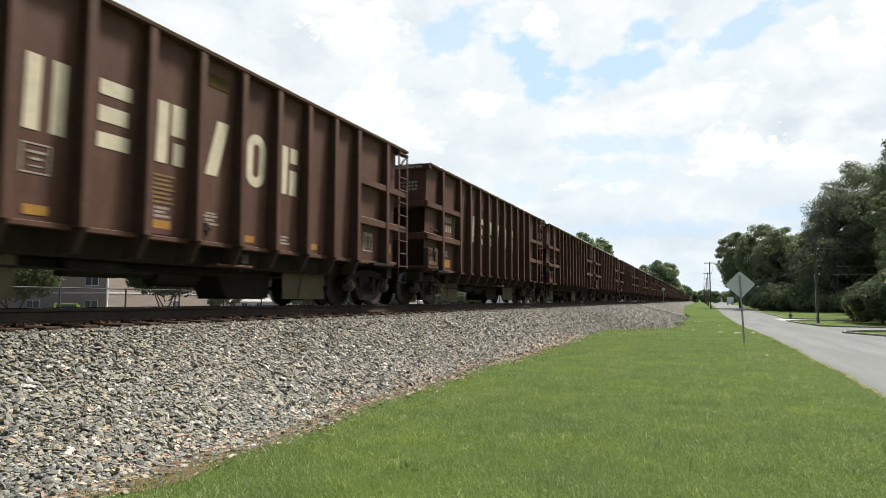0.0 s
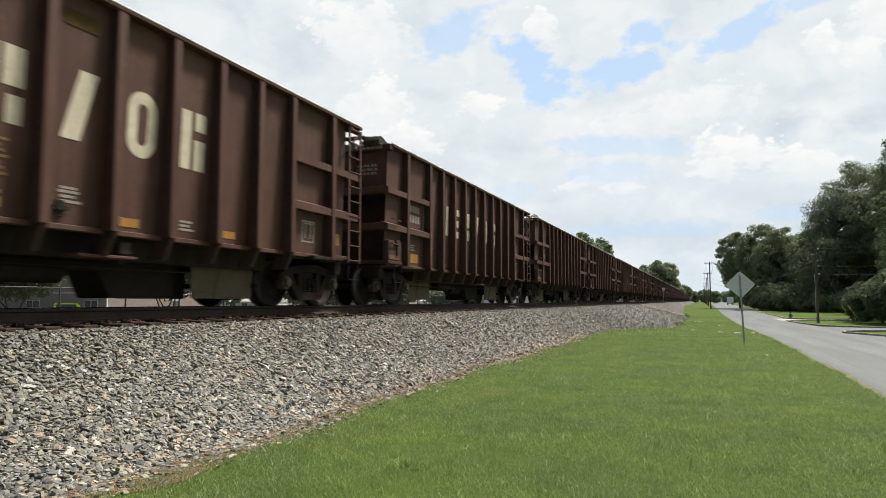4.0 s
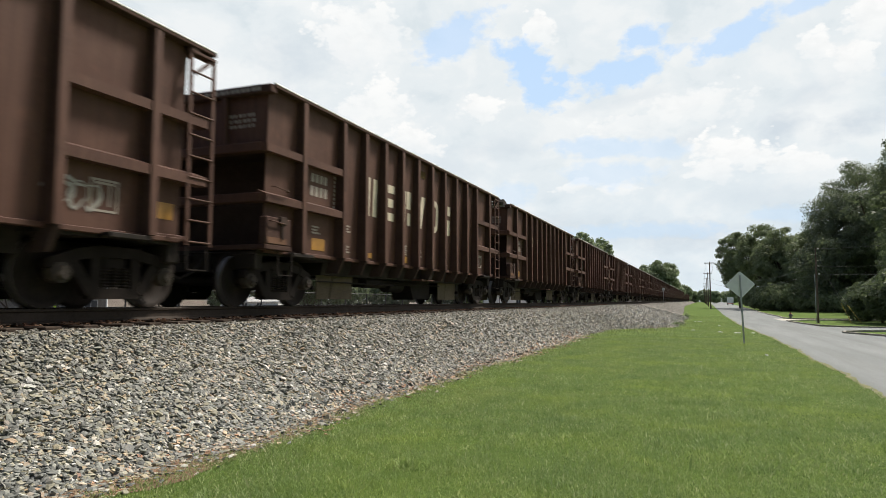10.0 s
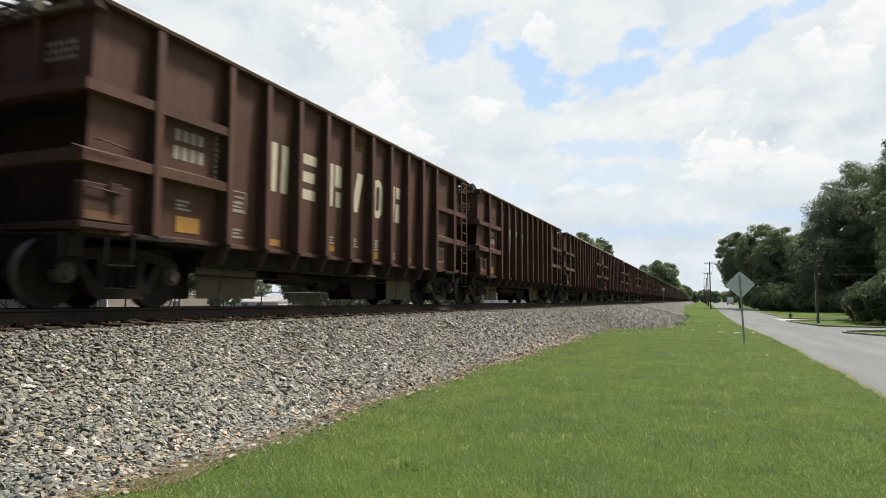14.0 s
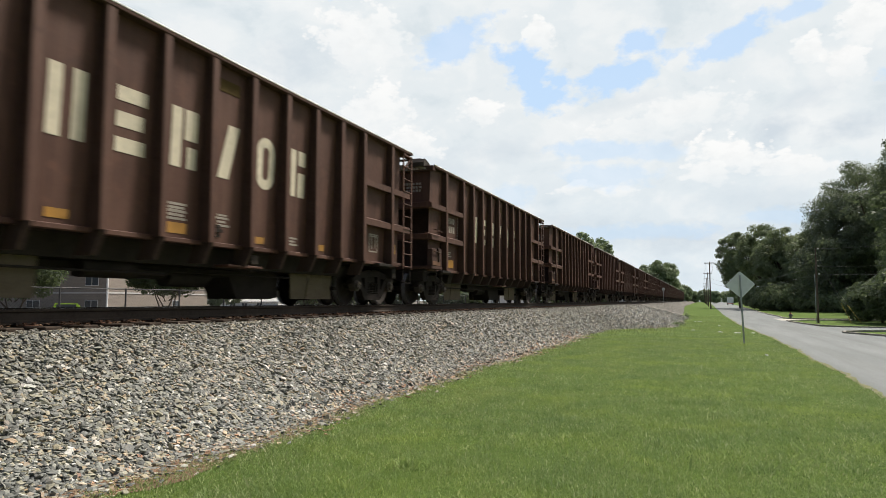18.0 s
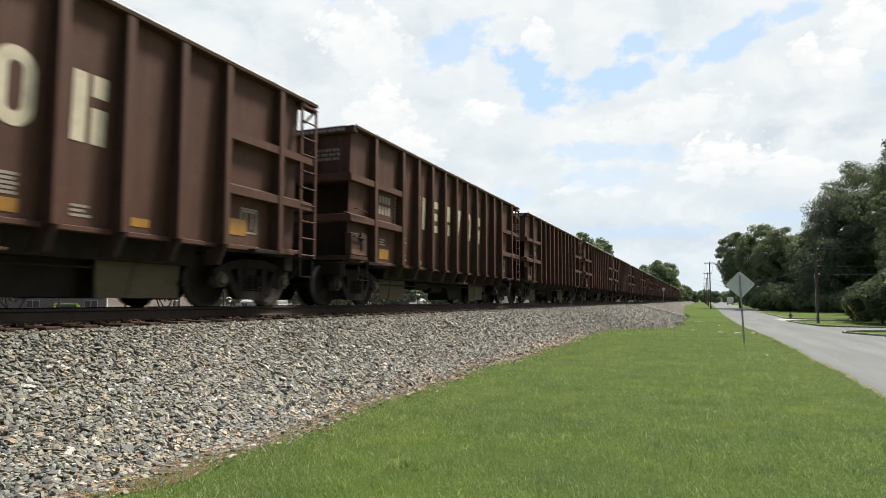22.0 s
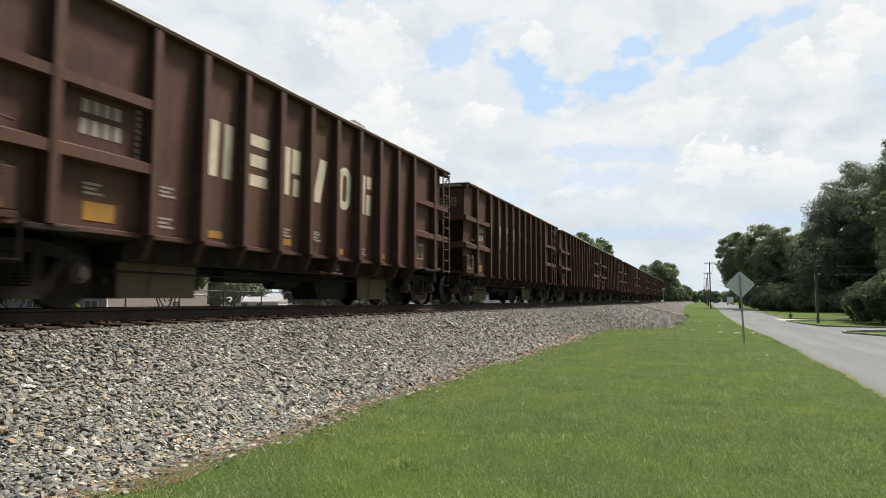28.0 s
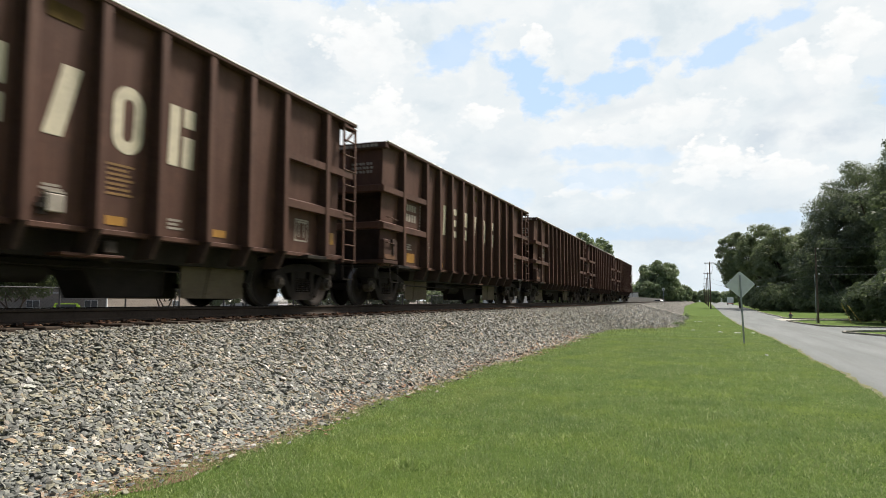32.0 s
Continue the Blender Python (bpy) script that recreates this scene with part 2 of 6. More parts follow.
# ---- sky backdrop ----
def cloud_material():
    """Broken cumulus on pale blue, laid out by azimuth and elevation in degrees."""
    k = Mat("cloudy_sky")
    m = k.m
    k.n.remove(k.b)
    out = k.n["Material Output"]
    uv = k.n.new("ShaderNodeUVMap")
    uv.uv_map = "sky"
    mp = k.n.new("ShaderNodeMapping")
    mp.inputs["Scale"].default_value = (1.0, 1.5, 1.0)
    k.l.new(uv.outputs["UV"], mp.inputs["Vector"])
    v = mp.outputs["Vector"]
    sep = k.n.new("ShaderNodeSeparateXYZ")
    k.l.new(uv.outputs["UV"], sep.inputs[0])
    az, el = sep.outputs[0], sep.outputs[1]
    warp = k.noise(v, 0.2, 3, 0.5)
    puff = k.noise(v, 0.16, 7, 0.55, 0.25)
    fine = k.noise(v, 0.62, 7, 0.58)
    billow = k.math("ADD", k.math("MULTIPLY", k.voronoi(v, 0.75), 0.65), k.math("MULTIPLY", k.voronoi(v, 2.1), 0.35))

    def reach(a, e, ra, re, turn, rag, fray, round_heads):
        c, q = math.cos(radians(turn)), math.sin(radians(turn))
        da, de = k.math("SUBTRACT", az, a), k.math("SUBTRACT", el, e)
        dx = k.math("DIVIDE", k.math("ADD", k.math("MULTIPLY", da, c), k.math("MULTIPLY", de, q)), ra)
        dy = k.math("DIVIDE", k.math("SUBTRACT", k.math("MULTIPLY", de, c), k.math("MULTIPLY", da, q)), re)
        d = k.math("SQRT", k.math("ADD", k.math("MULTIPLY", dx, dx), k.math("MULTIPLY", dy, dy)))
        d = k.math("ADD", d, k.level(warp, 0.3, 0.7, rag, -rag))
        if round_heads:
            d = k.math("ADD", d, k.level(billow, 0.15, 0.6, -0.22, 0.28))
        return k.math("ADD", d, k.level(fine, 0.3, 0.7, fray, -fray)), dy

    def union(rows, rag, fray, lo, hi, crown):
        whole = None
        for a, e, ra, re, turn, power in rows:
            d, dy = reach(a, e, ra, re, turn, rag, fray, crown)
            g = k.level(d, lo, hi, 0.0, power)
            if crown:
                g = k.math("MULTIPLY", g, k.level(dy, -1.1, 0.5, 0.25, 1.0))
            whole = g if whole is None else k.math("MAXIMUM", whole, g)
        return whole

    blue = union(BLUE_GAPS, 0.45, 0.42, 1.28, 0.7, False)
    bright = union(BRIGHT_HEADS, 0.32, 0.26, 1.08, 0.84, True)
    grey = union(GREY_BASES, 0.4, 0.4, 1.5, 0.3, False)
    cloud = k.ramp(puff, [(0.3, (0.69, 0.76, 0.8)), (0.45, (0.785, 0.835, 0.86)), (0.58, (0.85, 0.88, 0.89)), (0.72, (0.905, 0.925, 0.925))], True)
    cloud = k.mix(k.level(el, 15.0, 3.0, 0.0, 0.55), cloud, k.ramp(puff, [(0.33, (0.6, 0.71, 0.81)), (0.5, (0.71, 0.805, 0.87)), (0.68, (0.88, 0.91, 0.92))]))
    cloud = k.mix(k.math("MULTIPLY", grey, 0.75), cloud, (0.6, 0.675, 0.745))
    cloud = k.mix(k.math("MULTIPLY", bright, 0.9), cloud, k.ramp(fine, [(0.35, (0.9, 0.905, 0.9)), (0.55, (0.985, 0.98, 0.965))]))
    haze = k.ramp(k.level(el, 0, 30), [(0.0, (0.6, 0.76, 0.92)), (0.4, (0.58, 0.76, 0.97)), (1.0, (0.5, 0.69, 0.98))])
    col = k.mix(blue, cloud, haze)
    em = k.n.new("ShaderNodeEmission")
    k.l.new(col, em.inputs["Color"])
    em.inputs["Strength"].default_value = 1.02
    k.l.new(em.outputs[0], out.inputs["Surface"])
    return m


# azimuth, elevation, half width, half height, turn and strength
BLUE_GAPS = [(6.3, 6.6, 2.9, 0.6, 0, 0.5), (-4.7, 5.7, 6.3, 0.7, 0, 0.55), (-20.4, 22.0, 3.1, 1.5, 25, 0.75), (-13.7, 19.4, 2.9, 1.5, -40, 1), (-11.8, 17.5, 2.2, 1.3, 20, 1), (-6.3, 18.5, 4.9, 1.2, 14, 0.95), (-4.1, 21.1, 1.6, 0.9, 0, 0.9), (3.5, 20.5, 5.4, 0.9, 22, 0.85), (7.2, 21.7, 2.7, 0.8, 10, 0.7), (-7.8, 12.8, 4.0, 0.7, 0, 0.55), (-3.0, 12.2, 2.2, 0.7, 0, 0.45), (-6.9, 10.5, 4.2, 0.9, 0, 0.45), (-15.3, 9.1, 2.0, 1.0, 0, 0.4), (-28.5, 27.4, 10.0, 1.6, 0, 0.7), (17.5, 16.4, 3.1, 2.2, 0, 0.8)]
BRIGHT_HEADS = [(-28.4, 22.3, 4.2, 3.2, 20, 0.8), (-27.1, 16.7, 3.5, 2.2, 0, 0.9), (-23.7, 13.7, 2.7, 1.3, -20, 0.9), (-17.9, 16.3, 2.1, 1.4, -10, 1), (-12.9, 22.3, 1.9, 1.6, 0, 0.9), (8.7, 18.9, 1.5, 1.3, -20, 0.9), (11.0, 17.5, 1.6, 1.5, 0, 0.85), (2.8, 11.6, 3.5, 2.0, -12, 1), (1.1, 10.5, 2.5, 1.3, 0, 0.8), (7.0, 10.4, 3.3, 0.9, 0, 0.8), (-10.2, 9.6, 2.1, 0.6, 10, 0.75), (-6.2, 9.3, 1.9, 0.5, 0, 0.7), (12.4, 20.0, 2.1, 1.7, 0, 0.85), (-2.2, 15.0, 8.0, 1.8, 8, 0.55)]
GREY_BASES = [(5.8, 13.0, 1.7, 0.9, 25, 1), (11.5, 12.7, 2.2, 1.0, 8, 1), (-16.2, 13.1, 3.9, 1.0, 0, 0.5), (-2.1, 5.3, 5.3, 1.1, 0, 0.9), (-11.5, 6.4, 4.3, 1.0, 0, 0.6), (8.1, 15.4, 2.3, 0.8, 20, 0.5), (-33.7, 19.8, 3.3, 1.8, 0, 0.7), (4.7, 8.0, 4.4, 1.0, 0, 0.35), (-5.9, 16.4, 3.7, 0.6, 10, 0.4), (-21.4, 11.3, 3.0, 0.9, 0, 0.4), (-0.1, 13.3, 2.6, 0.5, 20, 0.4)]


def build_sky():
    r, a0, a1, e0, e1, na, ne = 3000.0, -95.0, 60.0, -6.0, 38.0, 78, 22
    v, fs, uvs = [], [], []
    for j in range(ne + 1):
        e = radians(e0 + (e1 - e0) * j / ne)
        for i in range(na + 1):
            a = radians(a0 + (a1 - a0) * i / na)
            v.append((r * math.cos(e) * math.sin(a), r * math.cos(e) * math.cos(a), r * math.sin(e)))
            uvs.append((math.degrees(a), math.degrees(e)))
    w = na + 1
    for j in range(ne):
        for i in range(na):
            fs.append((j * w + i, j * w + i + 1, (j + 1) * w + i + 1, (j + 1) * w + i))
    me = bpy.data.meshes.new("cloud_backdrop")
    me.from_pydata(v, [], fs)
    lay = me.uv_layers.new(name="sky")
    for p in me.polygons:
        for li, vi in zip(p.loop_indices, p.vertices):
            lay.data[li].uv = uvs[vi]
    me.materials.append(cloud_material())
    ob = new("cloud_backdrop", me)
    ob.location = (0, 0, EYE_H)
    return tagged(ob, "broken white cumulus clouds over pale blue sky", "sky", kind="structure")


cloud_backdrop = build_sky()


# ---- ground ----
def toe(y):
    """Where the ballast slope meets the lawn, across the track."""
    t = min(1.0, max(0.0, (y - 38.0) / 7.0))
    t = t * t * (3 - 2 * t)
    near = max(0.0, 1 - y / 9.0)
    far = 3.5 * min(1.0, max(0.0, (y - 70.0) / 170.0))
    return -5.18 + 0.45 * near + 3.6 * t - far + 0.07 * math.sin(y * 1.1) * (1 - t) - 0.06 * math.sin(y * 0.43 + 1)


def verge(y):
    """Where the lawn meets the road."""
    t = min(1.0, max(0.0, (y - 30.0) / 22.0))
    return 2.92 - 0.52 * t * t * (3 - 2 * t)


def rise(x):
    """Height of the open ground."""
    z = 0.0
    if x < -13:
        t = min(1.0, (-13 - x) / 8.0)
        z += 0.3 * t
    return z


def lawn_material():
    k = Mat("mown_grass", 1.0)
    w = k.coord("World")
    big = k.noise(w, 0.35, 4, 0.6)
    mid = k.noise(w, 2.6, 5, 0.65)
    fine = k.noise(w, 55, 4, 0.7)
    c = k.ramp(big, [(0.3, (0.06711, 0.1095, 0.02109)), (0.55, (0.09079, 0.1399, 0.02712)), (0.75, (0.1184, 0.1624, 0.03465))])
    c = k.mix(k.level(mid, 0.5, 0.75, 0, 0.6), c, (0.1263, 0.1738, 0.03013))
    c = k.mix(k.level(fine, 0.45, 0.7, 0, 0.45), c, (0.05526, 0.09441, 0.01883))
    # bare trodden yards on the far side of the track
    sx = k.n.new("ShaderNodeSeparateXYZ")
    k.l.new(w, sx.inputs[0])
    yard = k.mix(k.level(mid, 0.35, 0.7), (0.1548, 0.1309, 0.1134), (0.2322, 0.202, 0.1823))
    yard = k.mix(k.level(big, 0.5, 0.62, 0, 0.5), yard, (0.1006, 0.1197, 0.0486))
    c = k.mix(k.level(k.math("ADD", sx.outputs[0], k.math("MULTIPLY", big, 6.0)), -10.0, -13.0), c, yard)
    k.color(c)
    k.bump(fine, 0.7, 0.03)
    return k.m


LAWN = lawn_material()


def build_ground():
    xs = [-2600, -1200, -500, -200, -110, -70, -45, -30, -21, -17, -13, -10, -7, -5, -3, -1, 1, 3, 5, 8, 12, 20, 40, 90, 250, 700, 2600]
    ys = [-900, -300, -80, -20, -5, 0, 5, 10, 15, 20, 25, 30, 40, 50, 60, 80, 110, 150, 220, 350, 600, 1100, 2800]
    v = [(x, y, rise(x)) for y in ys for x in xs]
    n = len(xs)
    f = [(j * n + i, j * n + i + 1, (j + 1) * n + i + 1, (j + 1) * n + i) for j in range(len(ys) - 1) for i in range(n - 1)]
    s = Shape()
    s.add(v, f, True)
    return tagged(new("ground", s.mesh("ground", LAWN)), "green mown grass verge beside the railway", "ground", kind="structure")


build_ground()


def ballast_material():
    k = Mat("ballast_bed", 0.9)
    w = k.coord("World")
    cell = k.voronoi(w, 16, "Color")
    d = k.voronoi(w, 16)
    sep = k.n.new("ShaderNodeSeparateColor")
    k.l.new(cell, sep.inputs[0])
    c = k.ramp(sep.outputs[0], STONE_STOPS)
    c = k.mix(k.level(d, 0.3, 0.7, 0.0, 0.7), c, (0.17, 0.165, 0.15))
    c = k.mix(k.level(k.noise(w, 1.3, 5, 0.7), 0.42, 0.7, 0, 0.45), c, (0.2, 0.19, 0.165))
    # the bed turns to fine brown grit past the ballast's end
    sep_y = k.n.new("ShaderNodeSeparateXYZ")
    k.l.new(w, sep_y.inputs[0])
    big_cell = k.n.new("ShaderNodeSeparateColor")
    k.l.new(k.voronoi(w, 5.0, "Color"), big_cell.inputs[0])
    grit = k.ramp(k.math("ADD", k.math("MULTIPLY", k.noise(w, 5, 8, 0.8), 0.55), k.math("MULTIPLY", big_cell.outputs[0], 0.5)), [(0.32, (0.04, 0.038, 0.033)), (0.5, (0.105, 0.099, 0.086)), (0.68, (0.25, 0.238, 0.21))])
    c = k.mix(k.level(k.math("ADD", sep_y.outputs[1], k.math("MULTIPLY", k.noise(w, 0.5, 4), 12.0)), 48.0, 60.0), c, grit)
    k.color(c)
    k.bump(k.level(d, 0, 0.8, 1, 0), 0.9, 0.05)
    return k.m


STONE_STOPS = [(0, (0.05846, 0.0633, 0.05828)), (0.25, (0.1099, 0.1174, 0.1059)), (0.47, (0.1768, 0.1859, 0.1654)), (0.62, (0.2558, 0.2612, 0.2235)), (0.76, (0.1981, 0.1837, 0.1221)), (0.86, (0.3404, 0.3255, 0.239)), (0.92, (0.3724, 0.2969, 0.1784)), (0.955, (0.2487, 0.1638, 0.09016)), (1, (0.5155, 0.5274, 0.4655))]


def stone_material():
    k = Mat("crushed_stone", 0.58)
    k.b.inputs["Specular IOR Level"].default_value = 0.4
    w = k.coord("World")
    a = k.noise(w, 38, 4)
    c = k.ramp(k.island(), STONE_STOPS)
    c = k.mix(k.level(a, 0.5, 0.7, 0, 0.3), c, (0.13, 0.12, 0.105))
    roll = k.n.new("ShaderNodeTexWhiteNoise")
    roll.noise_dimensions = "1D"
    k.l.new(k.math("MULTIPLY", k.island(), 917.0), roll.inputs["W"])
    odd = k.ramp(roll.outputs["Value"], [(0.0, (0.66, 0.66, 0.63)), (0.055, (0.54, 0.49, 0.4)), (0.07, (0.42, 0.29, 0.18)), (0.085, (0.13, 0.135, 0.13)), (0.2, (0.2, 0.205, 0.195))])
    c = k.mix(k.level(roll.outputs["Value"], 0.2, 0.19, 0, 0.8), c, odd)
    # brown brake dust lies thickest beside the rail
    at = k.n.new("ShaderNodeSeparateXYZ")
    k.l.new(w, at.inputs[0])
    near = k.level(k.math("ADD", at.outputs[0], k.noise(w, 1.4, 4)), TRACK_X + 4.4, TRACK_X + 2.0, 0, 0.45)
    c = k.mix(near, c, (0.13, 0.112, 0.085))
    c = k.mix(k.level(k.math("ADD", at.outputs[0], k.math("MULTIPLY", k.noise(w, 3.0, 4), 0.8)), TRACK_X + 2.0, TRACK_X + 1.5, 0, 0.5), c, (0.1, 0.078, 0.055))
    k.color(c)
    k.bump(a, 0.3, 0.01)
    return k.m


BED = ballast_material()
STONE = stone_material()
SHOULDER_X = TRACK_X + 1.85
CREST_Z = 1.29


def bed_z(x, y):
    """Height of the ballast surface."""
    if x < SHOULDER_X:
        return CREST_Z
    t = min(1.0, (x - SHOULDER_X) / (toe(y) - SHOULDER_X))
    return max(-0.03, CREST_Z * (1 - t) ** 1.08 - 0.03 * t)


def build_bed():
    ys = [-620, -200, -60, -10, 0] + [0.7 * i for i in range(1, 90)] + [70, 85, 110, 150, 220, 320, 500, 800, 1400]
    cols = 9
    v, f = [], []
    for y in ys:
        v.append((TRACK_X - 4.2, y, 0.3))
        v.append((TRACK_X - 1.85, y, CREST_Z))
        for i in range(cols):
            x = SHOULDER_X + (toe(y) - SHOULDER_X) * i / (cols - 1)
            v.append((x, y, bed_z(x, y) - 0.02))
    n = cols + 2
    for j in range(len(ys) - 1):
        for i in range(n - 1):
            f.append((j * n + i, j * n + i + 1, (j + 1) * n + i + 1, (j + 1) * n + i))
    s = Shape()
    s.add(v, f, True)
    tagged(new("ballast_bed", s.mesh("ballast_bed", BED)), "sloping bed of crushed grey railway ballast", "ballast", kind="structure")


build_bed()


def stone_mesh(name, p, rng, mat, blocks=False):
    """Angular flat-lying stones at rows of x, y, z and radius."""
    n = len(p)
    g = (1 + 5 ** 0.5) / 2
    ball = np.array([(-1, g, 0), (1, g, 0), (-1, -g, 0), (1, -g, 0), (0, -1, g), (0, 1, g), (0, -1, -g), (0, 1, -g), (g, 0, -1), (g, 0, 1), (-g, 0, -1), (-g, 0, 1)], dtype=np.float32) / 1.9
    tri = np.array([(0, 11, 5), (0, 5, 1), (0, 1, 7), (0, 7, 10), (0, 10, 11), (1, 5, 9), (5, 11, 4), (11, 10, 2), (10, 7, 6), (7, 1, 8), (3, 9, 4), (3, 4, 2), (3, 2, 6), (3, 6, 8), (3, 8, 9), (4, 9, 5), (2, 4, 11), (6, 2, 10), (8, 6, 7), (9, 8, 1)], dtype=np.int32)
    if blocks:
        # far stones lie flatter
        ball = np.array([(a, b, c) for c in (-1, 1) for b in (-1, 1) for a in (-1, 1)], dtype=np.float32) * np.array([0.74, 0.74, 0.42], dtype=np.float32)
        tri = np.array([(0, 2, 3), (0, 3, 1), (4, 5, 7), (4, 7, 6), (0, 1, 5), (0, 5, 4), (2, 6, 7), (2, 7, 3), (0, 4, 6), (0, 6, 2), (1, 3, 7), (1, 7, 5)], dtype=np.int32)
    m = len(ball)
    v = ball[None] * rng.uniform(0.7, 1.15, (n, m, 1)) + rng.uniform(-0.13, 0.13, (n, m, 3))
    v *= np.stack([rng.uniform(1.1, 1.5, n), rng.uniform(0.75, 1.1, n), rng.uniform(0.27, 0.5, n)], 1)[:, None, :]
    q = rng.normal(0, 1, (n, 4))
    q[:, 1:3] *= 0.11
    q /= np.linalg.norm(q, axis=1)[:, None]
    w, a, b, c = q.T
    rot = np.stack([np.stack([1 - 2 * (b * b + c * c), 2 * (a * b - w * c), 2 * (a * c + w * b)], 1), np.stack([2 * (a * b + w * c), 1 - 2 * (a * a + c * c), 2 * (b * c - w * a)], 1), np.stack([2 * (a * c - w * b), 2 * (b * c + w * a), 1 - 2 * (a * a + b * b)], 1)], 1)
    v = np.einsum("nij,nkj->nki", rot, v)
    # stones on the slope lie half way over to it
    lie = np.where((p[:, 0] > SHOULDER_X) & (p[:, 2] > 0.02), rng.normal(0.46 if blocks else 0.36, 0.19, n), 0.0)
    cs, sn = np.cos(lie)[:, None], np.sin(lie)[:, None]
    v = np.stack([v[:, :, 0] * cs + v[:, :, 2] * sn, v[:, :, 1], v[:, :, 2] * cs - v[:, :, 0] * sn], 2)
    v = v * p[:, None, 3:4] + p[:, None, :3] + np.c_[np.zeros(n), np.zeros(n), rng.uniform(-0.016, 0.01, n)][:, None, :]
    t = tri[None] + (np.arange(n) * m)[:, None, None]
    return fast_mesh(name, v.reshape(-1, 3), t.reshape(-1, 3), mat)


def scatter_stones():
    rng = np.random.default_rng(5)
    pts = []
    bands = [(-6.0, 2.2, 250, 0.05), (2.2, 8.0, 1900, 0.0285), (8.0, 16.0, 1250, 0.0315), (16.0, 28.0, 620, 0.037), (28.0, 37.0, 300, 0.036), (37.0, 44.0, 230, 0.036), (44.0, 60.0, 170, 0.04), (60.0, 80.0, 110, 0.045)]
    for y0, y1, dens, size in bands:
        wide = 8.0 if y1 > 40 else 3.1
        n = int((y1 - y0) * wide * dens)
        y = rng.uniform(y0, y1, n)
        tx = np.array([toe(q) for q in y])
        x = SHOULDER_X - 0.62 + (tx + 0.06 - SHOULDER_X + 0.62) * rng.uniform(0, 1, n) ** 0.97
        stray = rng.uniform(0, 1, n) < 0.028
        # a level strip of smaller stones fills in beside the rail
        fill = rng.uniform(0, 1, n) < 0.16
        x = np.where(fill, TRACK_X + 0.84 + 1.0 * rng.uniform(0, 1, n), x)
        x = np.minimum(x, tx + 0.02)
        x = np.where(stray & ~fill, tx + np.abs(rng.normal(0, 0.2, n)) - 0.06, x)
        z = np.array([bed_z(a, b) for a, b in zip(x, y)])
        z = np.where(stray, np.maximum(z, 0.016), z)
        z = np.where(fill, np.where(x < SHOULDER_X, 1.285, z) + rng.uniform(-0.02, 0.02, n), z)
        r = size * np.exp(rng.normal(0, 0.26, n)) * np.where(x < SHOULDER_X + 0.5 + 0.4 * rng.uniform(-1, 1, n), 0.72, 1.0)
        pts.append(np.c_[x, y, z, r])
    ob = new("ballast_stones", stone_mesh("ballast_stones", pts[1], rng, STONE))
    tagged(ob, "loose angular grey and tan crushed ballast stones", "gravel", kind="stuff")
    ob = new("ballast_stones", stone_mesh("ballast_stones", np.concatenate(pts[:1] + pts[2:]), rng, STONE, True))
    tagged(ob, "loose angular grey and tan crushed ballast stones", "gravel", kind="stuff")


scatter_stones()


def bare(y):
    """How far the ground is worn bare, most at the near end."""
    return min(1.0, max(0.0, (9.5 - y) / 4.5))


def soil_material():
    k = Mat("red_clay_edge", 0.95)
    w = k.coord("World")
    a = k.noise(w, 5, 6, 0.7)
    b = k.noise(w, 45, 5, 0.7)
    c = k.ramp(a, [(0.3, (0.085, 0.055, 0.035)), (0.45, (0.2, 0.115, 0.07)), (0.55, (0.15, 0.1, 0.064)), (0.66, (0.1, 0.09, 0.045))])
    k.color(k.mix(k.level(b, 0.48, 0.66, 0, 0.75), c, (0.19, 0.165, 0.13)))
    k.bump(b, 0.8, 0.02)
    return k.m


def build_clay():
    s = Shape()
    ys = [0.2 * i for i in range(-40, 230)]
    v, f = [], []
    for y in ys:
        j = 0.2 * noise.noise(Vector((y * 0.9, 3, 0))) + 0.12 * noise.noise(Vector((y * 3.1, 8, 0)))
        v += [(toe(y) - 0.2, y, 0.03), (toe(y) + 0.02, y, 0.018), (toe(y) + max(0.03, 0.25 + 1.5 * j - 0.007 * y + 0.2 * bare(y)), y, 0.006)]
    for i in range(len(ys) - 1):
        for k in range(2):
            a = i * 3 + k
            f.append((a, a + 1, a + 4, a + 3))
    s.add(v, f, True)
    tagged(new("clay_strip", s.mesh("clay_strip", soil_material())), "bare reddish clay strip between ballast and grass", "soil", kind="structure")


build_clay()


